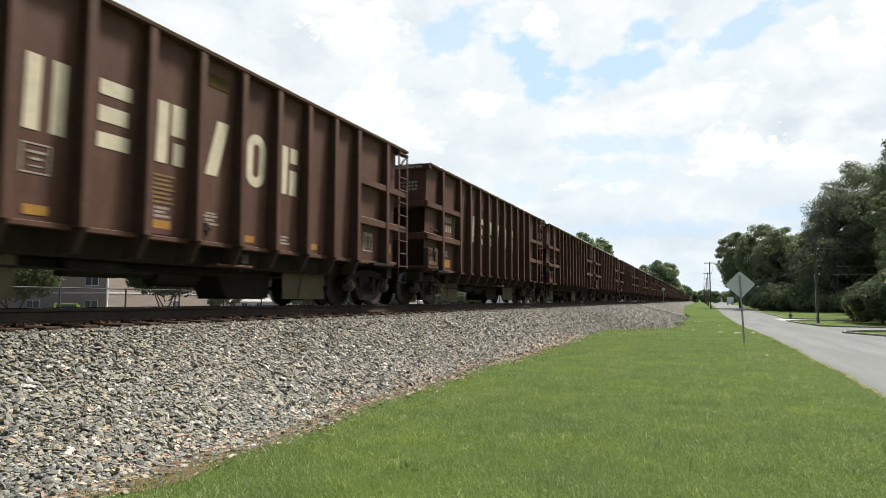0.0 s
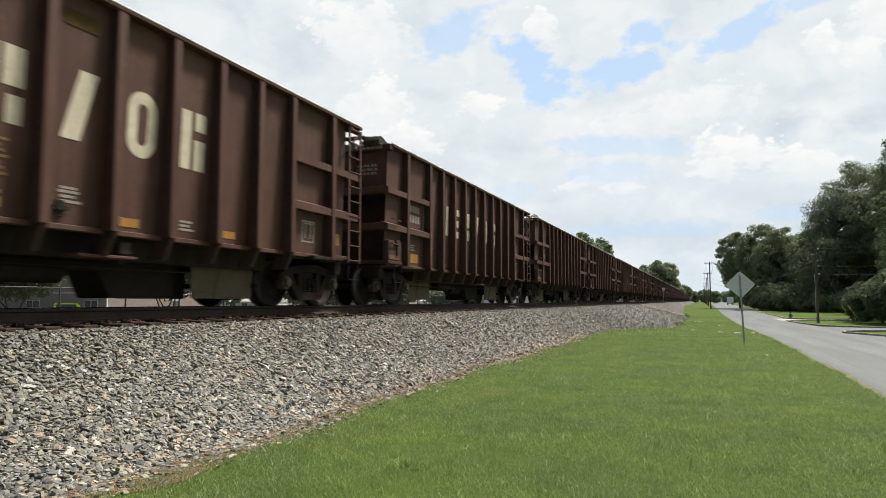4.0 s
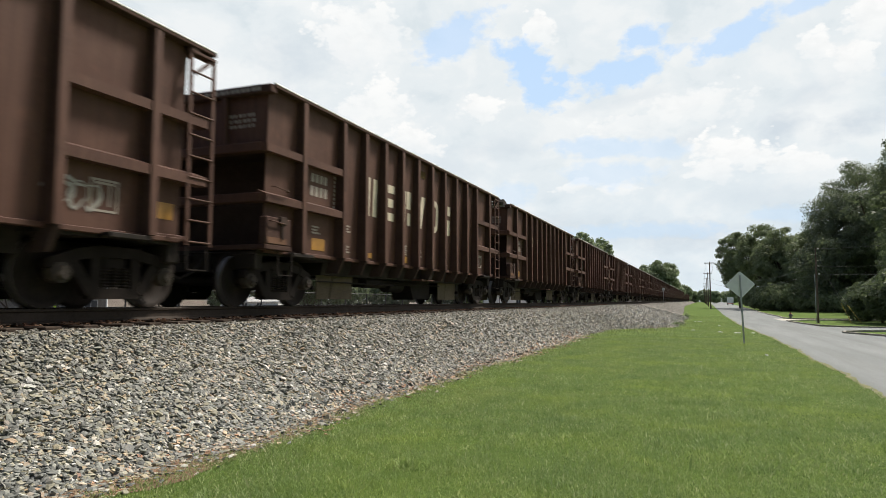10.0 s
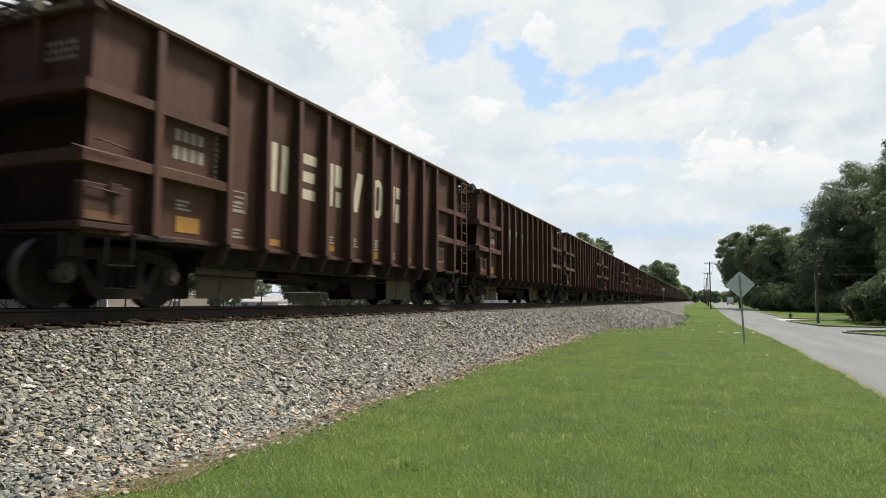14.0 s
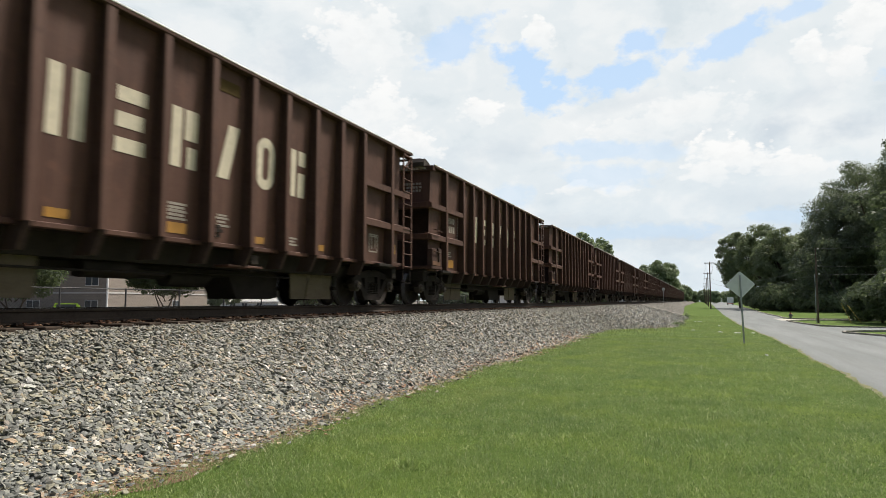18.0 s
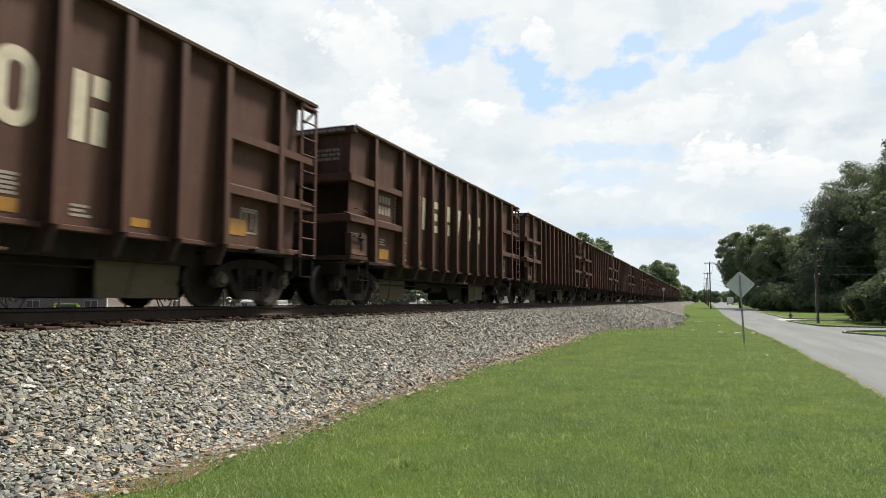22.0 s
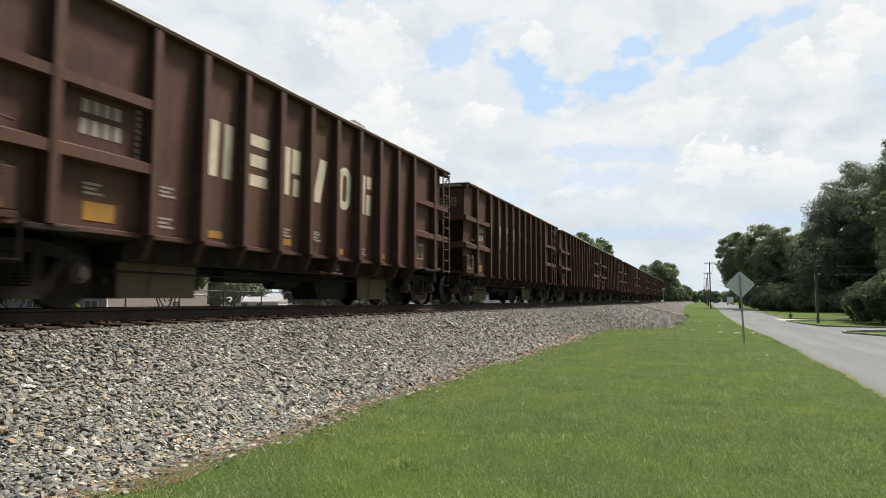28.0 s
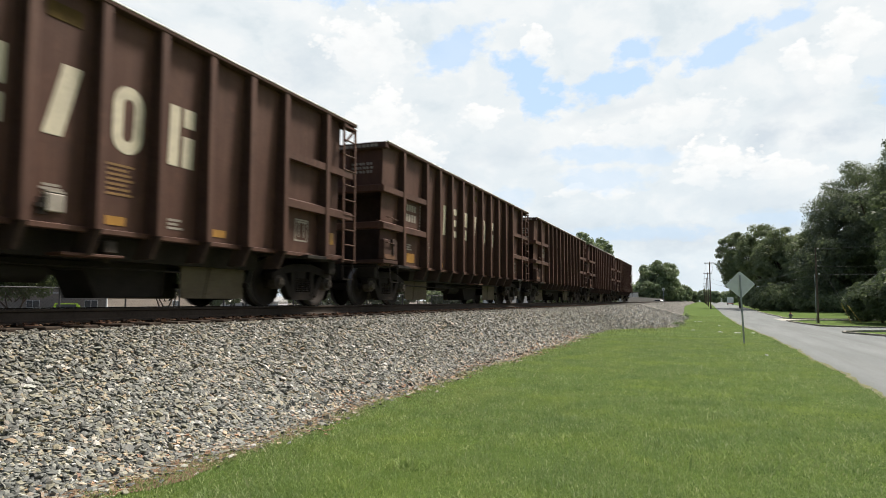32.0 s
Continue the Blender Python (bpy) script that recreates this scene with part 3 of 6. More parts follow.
def clay_litter():
    """Tan and rusty pebbles and dry straw on the bare strip."""
    rng = np.random.default_rng(31)
    k = Mat("rusty_pebbles", 0.75)
    k.color(k.ramp(k.island(), [(0.0, (0.2, 0.19, 0.165)), (0.3, (0.36, 0.32, 0.25)), (0.55, (0.45, 0.34, 0.22)), (0.75, (0.33, 0.17, 0.095)), (0.9, (0.22, 0.12, 0.08)), (1.0, (0.56, 0.52, 0.45))]))
    n = 4500
    y = -2.0 + 34 * rng.uniform(0, 1, n) ** 1.1
    x = np.array([toe(q) for q in y]) + rng.normal(0.05, 0.17, n) + 0.12 * np.sin(y * 1.9)
    z = np.maximum(np.array([bed_z(a, b) for a, b in zip(x, y)]) + 0.02, 0.01)
    p = np.c_[x, y, z, rng.uniform(0.009, 0.03, n) * (1 + np.abs(y) / 30)]
    ob = new("strip_pebbles", stone_mesh("strip_pebbles", p, rng, k.m, True))
    tagged(ob, "tan and rusty pebbles along the bare clay strip", "gravel", kind="stuff")
    k = Mat("dry_straw", 0.8)
    k.color(k.ramp(k.island(), [(0.0, (0.12, 0.075, 0.045)), (0.5, (0.24, 0.16, 0.09)), (1.0, (0.42, 0.34, 0.2))]))
    n = 9000
    y = -2.0 + 26 * rng.uniform(0, 1, n) ** 1.1
    x = np.array([toe(q) for q in y]) + rng.normal(0.2, 0.13, n) + 0.08 * np.sin(y * 2.3)
    a = rng.uniform(0, 2 * np.pi, n)
    ln, wd = rng.uniform(0.03, 0.1, n), rng.uniform(0.002, 0.005, n)
    d = np.stack([np.cos(a), np.sin(a), rng.uniform(-0.1, 0.3, n)], 1) * ln[:, None]
    e = np.stack([-np.sin(a), np.cos(a), np.zeros(n)], 1) * wd[:, None]
    b = np.c_[x, y, np.full(n, 0.022)]
    v = np.stack([b - e, b + e, b + d], 1)
    t = np.arange(3 * n).reshape(-1, 3)
    ob = new("dry_straw", fast_mesh("dry_straw", v.reshape(-1, 3), t, k.m))
    tagged(ob, "dry brown straw scattered on the clay strip", "straw", kind="stuff")


clay_litter()


# ---- lawn blades ----
def blade_material():
    k = Mat("grass_blade", 0.6)
    w = k.coord("World")
    big = k.noise(w, 0.5, 4, 0.6)
    # the palest blades stand for sun glints put into the colour, and pale stems
    c = k.ramp(k.island(), [(0.0, (0.1938, 0.27, 0.09654)), (0.5, (0.2431, 0.3203, 0.1145)), (0.85, (0.2987, 0.3768, 0.1477)), (0.92, (0.4182, 0.4641, 0.2303)), (1.0, (0.612, 0.6222, 0.376))])
    c = k.mix(k.level(big, 0.45, 0.68, 0, 0.6), c, (0.3562, 0.4395, 0.09466))
    patch = k.noise(w, 1.7, 4, 0.6)
    c = k.mix(k.level(patch, 0.52, 0.34, 0, 0.55), c, (0.1572, 0.2459, 0.06437))
    c = k.mix(k.level(k.noise(k.coord("World", (1.0, 0.25, 1.0)), 0.6, 3), 0.55, 0.7, 0, 0.4), c, (0.3772, 0.4186, 0.1419))
    c = k.mix(k.level(k.noise(w, 0.9, 4, 0.6, 0.5), 0.48, 0.66, 0, 0.4), c, (0.1729, 0.2563, 0.1089))
    c = k.mix(k.level(k.noise(w, 5.5, 4, 0.7), 0.55, 0.7, 0, 0.4), c, (0.3353, 0.3768, 0.1609))
    k.color(c)
    k.b.inputs["Specular IOR Level"].default_value = 0.3
    tr = k.n.new("ShaderNodeBsdfTranslucent")
    k.l.new(c, tr.inputs["Color"])
    mx = k.n.new("ShaderNodeMixShader")
    mx.inputs[0].default_value = 0.4
    k.l.new(k.b.outputs[0], mx.inputs[1])
    k.l.new(tr.outputs[0], mx.inputs[2])
    k.l.new(mx.outputs[0], k.n["Material Output"].inputs["Surface"])
    return k.m


def grow_grass():
    rng = np.random.default_rng(9)
    pts = []
    for y0, y1, dens, h, wd in [(-6.0, 3.2, 450, 0.028, 0.009), (3.2, 7.0, 3500, 0.022, 0.0031), (7.0, 12.0, 2000, 0.024, 0.0048), (12.0, 20.0, 1000, 0.027, 0.006), (20.0, 32.0, 600, 0.032, 0.009), (32.0, 44.0, 200, 0.03, 0.011), (44.0, 58.0, 90, 0.026, 0.012), (58.0, 80.0, 36, 0.024, 0.014)]:
        n = int((y1 - y0) * 8.0 * dens)
        y = rng.uniform(y0, y1, n)
        tx = np.array([toe(q) for q in y])
        edge = 0.14 + 0.1 * np.array([bare(q) for q in y]) + 0.09 * np.sin(y * 7.3 + np.sin(y * 1.3)) + 0.08 * np.sin(y * 17.1 + 1) + 0.12 * np.sin(y * 2.7 + 2) + rng.normal(0, 0.06, n)
        x = tx + edge + (2.95 - tx) * rng.uniform(0, 1, n)
        x = np.where(rng.uniform(0, 1, n) < 0.035, tx - 0.1 + 0.5 * rng.uniform(0, 1, n) ** 0.5, x)
        keep = x < np.array([verge(q) for q in y]) - 0.03
        x, y = x[keep], y[keep]
        tuft = np.sin(x * 3.1 + 1.3 * np.sin(y * 1.9)) * np.sin(y * 2.6 + 1.7 * np.sin(x * 1.4))
        hh = h * np.exp(rng.normal(0, 0.35, len(x))) * (1 + 0.35 * tuft)
        pts.append(np.c_[x, y, hh, np.full(len(x), wd)])
    # a few taller weeds
    wx = rng.uniform(-4.4, 2.6, 500)
    wy = rng.uniform(4, 24, 500)
    pts.append(np.c_[wx, wy, rng.uniform(0.09, 0.15, 500), rng.uniform(0.006, 0.012, 500)])
    sx = rng.uniform(-4.6, 2.8, 9000)
    sy = 3.4 + 15 * rng.uniform(0, 1, 9000) ** 1.4
    pts.append(np.c_[sx, sy, rng.uniform(0.035, 0.07, 9000), rng.uniform(0.003, 0.006, 9000)])
    # coarser tufts stand out of the mown lawn
    for i in range(70):
        tx, ty = rng.uniform(-4.2, 2.6), 3.6 + 12 * rng.uniform(0, 1) ** 1.3
        m = int(rng.integers(30, 90))
        c = rng.normal(0, rng.uniform(0.05, 0.14), (m, 2))
        pts.append(np.c_[tx + c[:, 0], ty + c[:, 1], rng.uniform(0.03, 0.075, m), rng.uniform(0.003, 0.006, m)])
    cl = rng.normal(0, 0.07, (60, 2))
    pts.append(np.c_[-2.78 + cl[:, 0], 6.15 + cl[:, 1], rng.uniform(0.05, 0.11, 60), np.full(60, 0.007)])
    p = np.concatenate(pts)
    n = len(p)
    a = rng.uniform(0, 2 * np.pi, n)
    lean = rng.uniform(0.2, 1.5, n) * p[:, 2]
    b = rng.uniform(0, 2 * np.pi, n)
    side = np.stack([np.cos(a), np.sin(a), np.zeros(n)], 1) * p[:, 3:4]
    tip = np.stack([np.cos(b) * lean, np.sin(b) * lean, p[:, 2]], 1)
    base = np.c_[p[:, :2], np.zeros(n)]
    mid = base + tip * np.array([0.4, 0.4, 0.62])
    # bent blades near the eye, plain ones further off
    bent = (p[:, 1] > 3.0) & (p[:, 1] < 12.0)
    v = np.stack([base - side, base + side, mid + side * 0.75, mid - side * 0.75, base + tip], 1)[bent].reshape(-1, 3)
    t = (np.array([(0, 1, 2), (0, 2, 3), (3, 2, 4)], dtype=np.int32)[None] + (np.arange(len(v) // 5) * 5)[:, None, None]).reshape(-1, 3)
    v2 = np.stack([base - side * 1.2, base + side * 1.2, base + tip], 1)[~bent].reshape(-1, 3)
    t2 = np.arange(len(v2)).reshape(-1, 3) + len(v)
    ob = new("lawn_grass", fast_mesh("lawn_grass", np.concatenate([v, v2]), np.concatenate([t, t2]), blade_material()))
    tagged(ob, "short mown green grass blades with pale stems and painted sun glints", "grass", kind="stuff")


grow_grass()


# ---- track ----
def build_track():
    rail_m = dusty_steel("rail_side_steel", (0.036, 0.028, 0.022), (0.06, 0.047, 0.038), 0.7)
    shine = plain("worn_rail_head", (0.5, 0.48, 0.46), 0.3, 0.95, 20, 0.12, 0.03)
    prof = [(-0.076, 0), (0.076, 0), (0.076, 0.013), (0.02, 0.032), (0.009, 0.052), (0.009, 0.138), (0.034, 0.153), (0.037, 0.176), (0.028, 0.187), (-0.028, 0.187), (-0.037, 0.176), (-0.034, 0.153), (-0.009, 0.138), (-0.009, 0.052), (-0.02, 0.032), (-0.076, 0.013)]
    for sx in (0.753, -0.753):
        s = Shape()
        s.prism_y([(x + TRACK_X + sx, z + RAIL_Z - 0.187) for x, z in prof], -620, 1500)
        s.slot = 1
        x = TRACK_X + sx
        z = RAIL_Z + 0.0015
        s.add([(x - 0.026, -620, z), (x + 0.026, -620, z), (x + 0.026, 1500, z), (x - 0.026, 1500, z)], [(0, 1, 2, 3)])
        tagged(new("rail", s.mesh("rail", rail_m, shine)), "rust-brown steel rail with a polished head", "rail", "rails of the track", "structure")
    wood = dusty_steel("creosoted_tie", (0.034, 0.026, 0.02), (0.085, 0.062, 0.046), 0.9)
    tie = Shape().box(-1.3, 1.3, -0.115, 0.115, -0.17, 0.0, 0.012).mesh("tie", wood)
    plate = Shape().box(-0.18, 0.18, -0.1, 0.1, 0.0, 0.018, 0.004)
    for px, py in ((0.12, 0.06), (0.12, -0.06), (-0.12, 0.06), (-0.12, -0.06)):
        plate.box(px - 0.012, px + 0.012, py - 0.012, py + 0.012, 0.018, 0.034)
        plate.box(px - 0.025, px + 0.012, py - 0.018, py + 0.018, 0.03, 0.042)
    plate = plate.mesh("tie_plate", RUSTY)
    anchor = Shape().box(-0.1, 0.095, -0.012, 0.012, -0.02, 0.006).mesh("rail_anchor", rail_m)
    rng = random.Random(4)
    for i in range(110):
        y = 1.0 + 0.53 * i
        t = tagged(new("railway_tie", tie), "weathered creosoted timber tie set in ballast", "railway tie", "ties under the rails", "structure")
        t.matrix_basis = pose(TRACK_X + rng.uniform(-0.04, 0.05), y, RAIL_Z - 0.206, 0, 0, rng.uniform(-1.6, 1.6))
        part("tie_plate", plate, RUSTY, t, at=(0.753, 0, 0))
        if i < 60:
            part("rail_anchor", anchor, rail_m, t, at=(0.753, -0.14, 0.035))

    # rust scale and grit shaken off along the rail's foot
    chips = Mat("rust_scale", 0.85)
    chips.color(chips.ramp(chips.island(), [(0.0, (0.07, 0.048, 0.034)), (0.5, (0.13, 0.078, 0.05)), (0.8, (0.19, 0.115, 0.07)), (1.0, (0.2, 0.16, 0.12))]))
    nr = np.random.default_rng(12)
    n = 1500
    y = 1.0 + 27 * nr.uniform(0, 1, n) ** 1.3
    x = TRACK_X + 0.84 + np.abs(nr.normal(0, 0.14, n))
    near_tie = np.abs((y - 1.0) / 0.53 - np.round((y - 1.0) / 0.53)) < 0.2 + 0.3 * nr.uniform(0, 1, n) ** 2
    p = np.c_[x, y, np.full(n, RAIL_Z - 0.196) + 0.012 * nr.uniform(0, 1, n), nr.uniform(0.012, 0.034, n)][near_tie]
    tagged(new("rust_scale", stone_mesh("rust_scale", p, nr, chips.m, True)), "flakes of orange rust scale along the rail's foot", "debris", kind="stuff")


build_track()


# ---- road, kerbs ----
def asphalt_material():
    k = Mat("worn_asphalt", 0.88)
    w = k.coord("World")
    big = k.noise(k.coord("World", (1, 0.12, 1)), 0.9, 4)
    fine = k.noise(w, 70, 4, 0.7)
    c = k.ramp(big, [(0.3, (0.1748, 0.1852, 0.1821)), (0.6, (0.2185, 0.2308, 0.2247)), (0.8, (0.2578, 0.2708, 0.2602))])
    c = k.mix(k.level(fine, 0.48, 0.7, 0, 0.55), c, (0.1136, 0.1168, 0.1083))
    # lengthwise tar seams and darker wheel lanes
    c = k.mix(k.level(k.noise(k.coord("World", (1.6, 0.03, 1)), 1.1, 3), 0.5, 0.62, 0, 0.35), c, (0.1425, 0.1482, 0.1395))
    c = k.mix(k.level(k.noise(w, 6, 5), 0.62, 0.66, 0, 0.5), c, (0.1311, 0.1322, 0.1226))
    k.color(c)
    k.bump(fine, 0.5, 0.008)
    return k.m


ASPHALT = asphalt_material()
KERBSTONE = plain("stained_kerb_concrete", (0.29, 0.265, 0.225), 0.92, 0, 9, 0.4, 0.35)
CONCRETE = plain("weathered_concrete", (0.46, 0.43, 0.375), 0.9, 0, 20, 0.28, 0.3)


def strip(s, left, right, z=0.012):
    """A ribbon between two lines of equal length."""
    v, f = [], []
    for (a, b), (c, d) in zip(left, right):
        v += [(a, b, z), (c, d, z)]
    for i in range(len(left) - 1):
        f.append((2 * i, 2 * i + 1, 2 * i + 3, 2 * i + 2))
    s.add(v, f)


def road_left(y):
    return verge(y) + 0.05 * math.sin(y * 0.8) + 0.03 * math.sin(y * 2.3) + (0.0 if y < 90 else (y - 90) * 0.009)


def road_right(y):
    line = ((-300, 8.6), (34, 8.3), (36, 8.0), (37.8, 7.3), (39.0, 6.75), (42, 7.2), (51, 7.0), (59, 6.45), (64, 6.5), (70, 7.1), (78, 7.5), (2000, 7.5))
    for (a, p), (b, q) in zip(line, line[1:]):
        if y <= b:
            return p + (q - p) * (y - a) / (b - a)


def build_road():
    ys = [-300, -100, -30, -10] + list(range(-5, 90, 1)) + [95, 105, 120, 150, 200, 260, 330, 420, 560, 800, 1300]
    s = Shape()
    strip(s, [(road_left(y), y) for y in ys], [(road_right(y) + (0 if y < 90 else (y - 90) * 0.026), y) for y in ys])
    tagged(new("road", s.mesh("road", ASPHALT)), "sun-bleached grey asphalt road along the verge", "road", kind="structure")
    s = Shape()
    strip(s, [(7.1, 48.6), (8.2, 47.6), (12, 46.9), (40, 46.0), (90, 45.5)], [(7.1, 40.6), (8.2, 42.2), (12, 43.0), (40, 42.6), (90, 42.0)], 0.016)
    tagged(new("side_road", s.mesh("side_road", ASPHALT)), "grey asphalt side street between kerbs", "road", kind="structure")
    s = Shape()
    strip(s, [(6.2, 69.0), (9, 67.6), (20, 67.0), (60, 67.0)], [(6.2, 62.0), (9, 63.8), (20, 64.0), (60, 64.0)], 0.016)
    tagged(new("driveway", s.mesh("driveway", CONCRETE)), "pale concrete driveway crossing the lawn", "driveway", kind="structure")
    # kerbs follow the road's edge and turn into the side street
    lines = {"kerb_near": [(8.55, -40), (8.5, 0), (8.4, 20), (8.3, 34), (8.0, 36), (7.3, 37.8), (6.75, 39.0), (6.9, 40.2), (8.0, 41.4), (10, 42.4), (13, 43.0), (40, 42.6)],
             "kerb_far": [(40, 46.1), (13, 46.95), (10, 47.3), (8.4, 47.9), (7.4, 49.2), (7.0, 51), (6.75, 54), (6.45, 59), (6.5, 61), (7.4, 63.0), (9, 63.8), (20, 64.0)],
             "kerb_end": [(20, 67.0), (9, 67.6), (7.6, 68.8), (7.25, 71.5), (7.55, 78), (7.55, 90), (8.3, 120), (10.4, 200)]}
    for name, line in lines.items():
        s = Shape()
        for (a, b), (c, d) in zip(line, line[1:]):
            s.bar((a, b, 0.035), (c, d, 0.035), 0.14, 0.12)
        tagged(new(name, s.mesh(name, KERBSTONE)), "low weathered concrete kerb with rounded corners", "kerb", kind="structure")
    # dry sandy edge of the road
    s = Shape()
    v, f = [], []
    ys = [0.25 * i for i in range(16, 260)]
    for y in ys:
        v += [(road_left(y) - 0.05 - 0.14 * noise.noise(Vector((y * 1.7, 0, 5))), y, 0.008), (road_left(y) + 0.05 + 0.14 * noise.noise(Vector((y * 2.1, 9, 5))), y, 0.02)]
    for i in range(len(ys) - 1):
        f.append((2 * i, 2 * i + 1, 2 * i + 3, 2 * i + 2))
    s.add(v, f)
    k = Mat("dry_verge", 0.95)
    w = k.coord("World")
    a = k.noise(w, 7, 5)
    k.color(k.mix(k.level(a, 0.4, 0.62), (0.14, 0.16, 0.06), (0.24, 0.21, 0.14)))
    k.bump(k.noise(w, 60, 3), 0.6, 0.02)
    tagged(new("road_edge", s.mesh("road_edge", k.m)), "dry sandy strip where grass meets asphalt", "soil", kind="structure")


build_road()

# ---- street furniture ----
GALV = plain("galvanised_steel", (0.4, 0.41, 0.42), 0.5, 0.15, 25, 0.15, 0.05)
SIGNBACK = plain("bare_aluminium_back", (0.75, 0.76, 0.74), 0.5, 0.05, 6, 0.1, 0.03)
POLEWOOD = dusty_steel("weathered_pole", (0.09, 0.066, 0.05), (0.17, 0.14, 0.115), 0.9)
CERAMIC = plain("grey_insulator", (0.4, 0.4, 0.4), 0.3, 0, 20, 0.1, 0.02)
WIREM = plain("dark_cable", (0.05, 0.05, 0.05), 0.6, 0, 20, 0.1, 0.02)


def build_sign():
    t = thing("road_sign", "back of a grey diamond warning sign on a slim steel post", "road sign", pose(1.5, 28.3, 0, 0, -1.75, 0))
    post = Shape()
    post.box(-0.032, 0.032, -0.006, 0.0, -0.3, 2.66)
    post.box(-0.032, -0.026, -0.006, 0.03, -0.3, 2.66)
    post.box(0.026, 0.032, -0.006, 0.03, -0.3, 2.66)
    part("post", post, GALV, t)
    r = 0.539
    o = []
    for i in range(4):
        a = math.pi / 2 * i
        for d in (-0.1, -0.05, 0.0, 0.05, 0.1):
            q = 0.06
            cx, cz = (r - q * 1.414) * math.cos(a), (r - q * 1.414) * math.sin(a)
            b = a + d * 7.8
            o.append((cx + q * math.cos(b), cz + q * math.sin(b)))
    panel = Shape()
    n = len(o)
    panel.add([(x, 0.034, z) for x, z in o] + [(x, 0.038, z) for x, z in o], [tuple(range(n)), tuple(range(2 * n - 1, n - 1, -1))] + [(i, (i + 1) % n, n + (i + 1) % n, n + i) for i in range(n)])
    part("panel", panel, SIGNBACK, t, "bare grey aluminium panel", (0, 0, 2.28))
    for z in (2.05, 2.5):
        part("bolt", Shape().tube((0, -0.02, 0), (0, 0.034, 0), 0.012, n=6), GALV, t, at=(0, 0, z))


build_sign()


def build_marker():
    t = thing("milepost", "small white square trackside marker on a thin post", "marker post", pose(-6.0, 120.0, bed_z(-6.0, 120.0) - 0.15))
    part("post", Shape().box(-0.03, 0.03, -0.02, 0.02, 0, 2.95), GALV, t)
    part("plate", Shape().box(-0.2, 0.2, -0.03, -0.02, 2.55, 2.97, 0.003), plain("white_plate", (0.85, 0.85, 0.82), 0.5), t, "white plate with a dark mark")
    part("mark", Shape().box(-0.07, 0.07, -0.036, -0.031, 2.68, 2.85), plain("dark_mark", (0.08, 0.08, 0.08), 0.6), t)


build_marker()


def utility_pole(at, h, arm=0.0, lean=0.0, thick=1.0, label="weathered wooden utility pole with insulators"):
    t = thing("utility_pole", label, "utility pole", pose(at[0], at[1], 0, 0, lean, 0), "poles along the road")
    s = Shape()
    s.tube((0, 0, -0.5), (0, 0, h), 0.15 * thick, 0.1 * thick, 12)
    part("pole", s, POLEWOOD, t)
    if arm:
        part("crossarm", Shape().box(-arm / 2, arm / 2, -0.17, -0.07, h - 0.35, h - 0.23, 0.01), POLEWOOD, t)
        for x in (-arm * 0.45, -arm * 0.15, arm * 0.2, arm * 0.45):
            part("insulator", Shape().tube((x, -0.12, h - 0.23), (x, -0.12, h - 0.05), 0.035, 0.022, 8), CERAMIC, t)
        part("brace", Shape().bar((-arm * 0.3, -0.12, h - 0.3), (0, -0.12, h - 0.9), 0.03, 0.03).bar((arm * 0.3, -0.12, h - 0.3), (0, -0.12, h - 0.9), 0.03, 0.03), GALV, t)
    else:
        for z in (h - 0.1, h - 1.4, h - 2.0):
            part("insulator", Shape().tube((0.1, -0.05, z), (0.24, -0.05, z), 0.04, 0.03, 8), CERAMIC, t)
        part("conduit", Shape().tube((-0.14, -0.05, 0), (-0.12, -0.05, h - 2), 0.02, n=6), GALV, t)
    return t


def cable(name, p, q, sag, r=0.012, label="thin dark overhead cable between poles"):
    p, q = Vector(p), Vector(q)
    s = Shape()
    n = 14
    pts = [p.lerp(q, i / n) - Vector((0, 0, sag * 4 * (i / n) * (1 - i / n))) for i in range(n + 1)]
    s.pipe(pts, r, 5)
    return tagged(new(name, s.mesh(name, WIREM)), label, "cable", "overhead cables")


# the near pole stands by the lawn across the road; the far row runs along the verge
NEAR_POLE = (8.1, 56.5, 5.65)
utility_pole(NEAR_POLE[:2], NEAR_POLE[2], thick=0.5)
FAR_POLES = [(1.8, 149.0, 9.8, 2.0), (1.9, 205.0, 9.8, 2.2), (2.0, 262.0, 10.0, 2.2), (2.1, 320.0, 9.6, 2.2), (2.0, 380.0, 9.8, 2.4), (2.0, 445.0, 10.0, 2.4)]
for px, py, ph, pa in FAR_POLES:
    utility_pole((px, py), ph, pa)
for a, b in zip(FAR_POLES, FAR_POLES[1:]):
    for off in (-0.8, 0.8):
        cable("overhead_cable", (a[0] + off, a[1] - 0.1, a[2] - 0.06), (b[0] + off, b[1] - 0.1, b[2] - 0.06), 0.8, 0.016)
for dz, far_z, x2, y2, zz in ((0.1, 7.6, 20.0, 44.0, 6.6), (1.4, 6.0, 20.0, 44.0, 5.0), (2.0, 5.2, 20.0, 44.0, 4.4)):
    cable("overhead_cable", (NEAR_POLE[0] + 0.2, NEAR_POLE[1] - 0.05, NEAR_POLE[2] - dz), (x2, y2, zz), 0.5)
for dz, far_z in ((1.4, 6.4), (2.0, 5.6)):
    cable("overhead_cable", (NEAR_POLE[0], NEAR_POLE[1], NEAR_POLE[2] - dz), (FAR_POLES[0][0], FAR_POLES[0][1], far_z), 1.1)


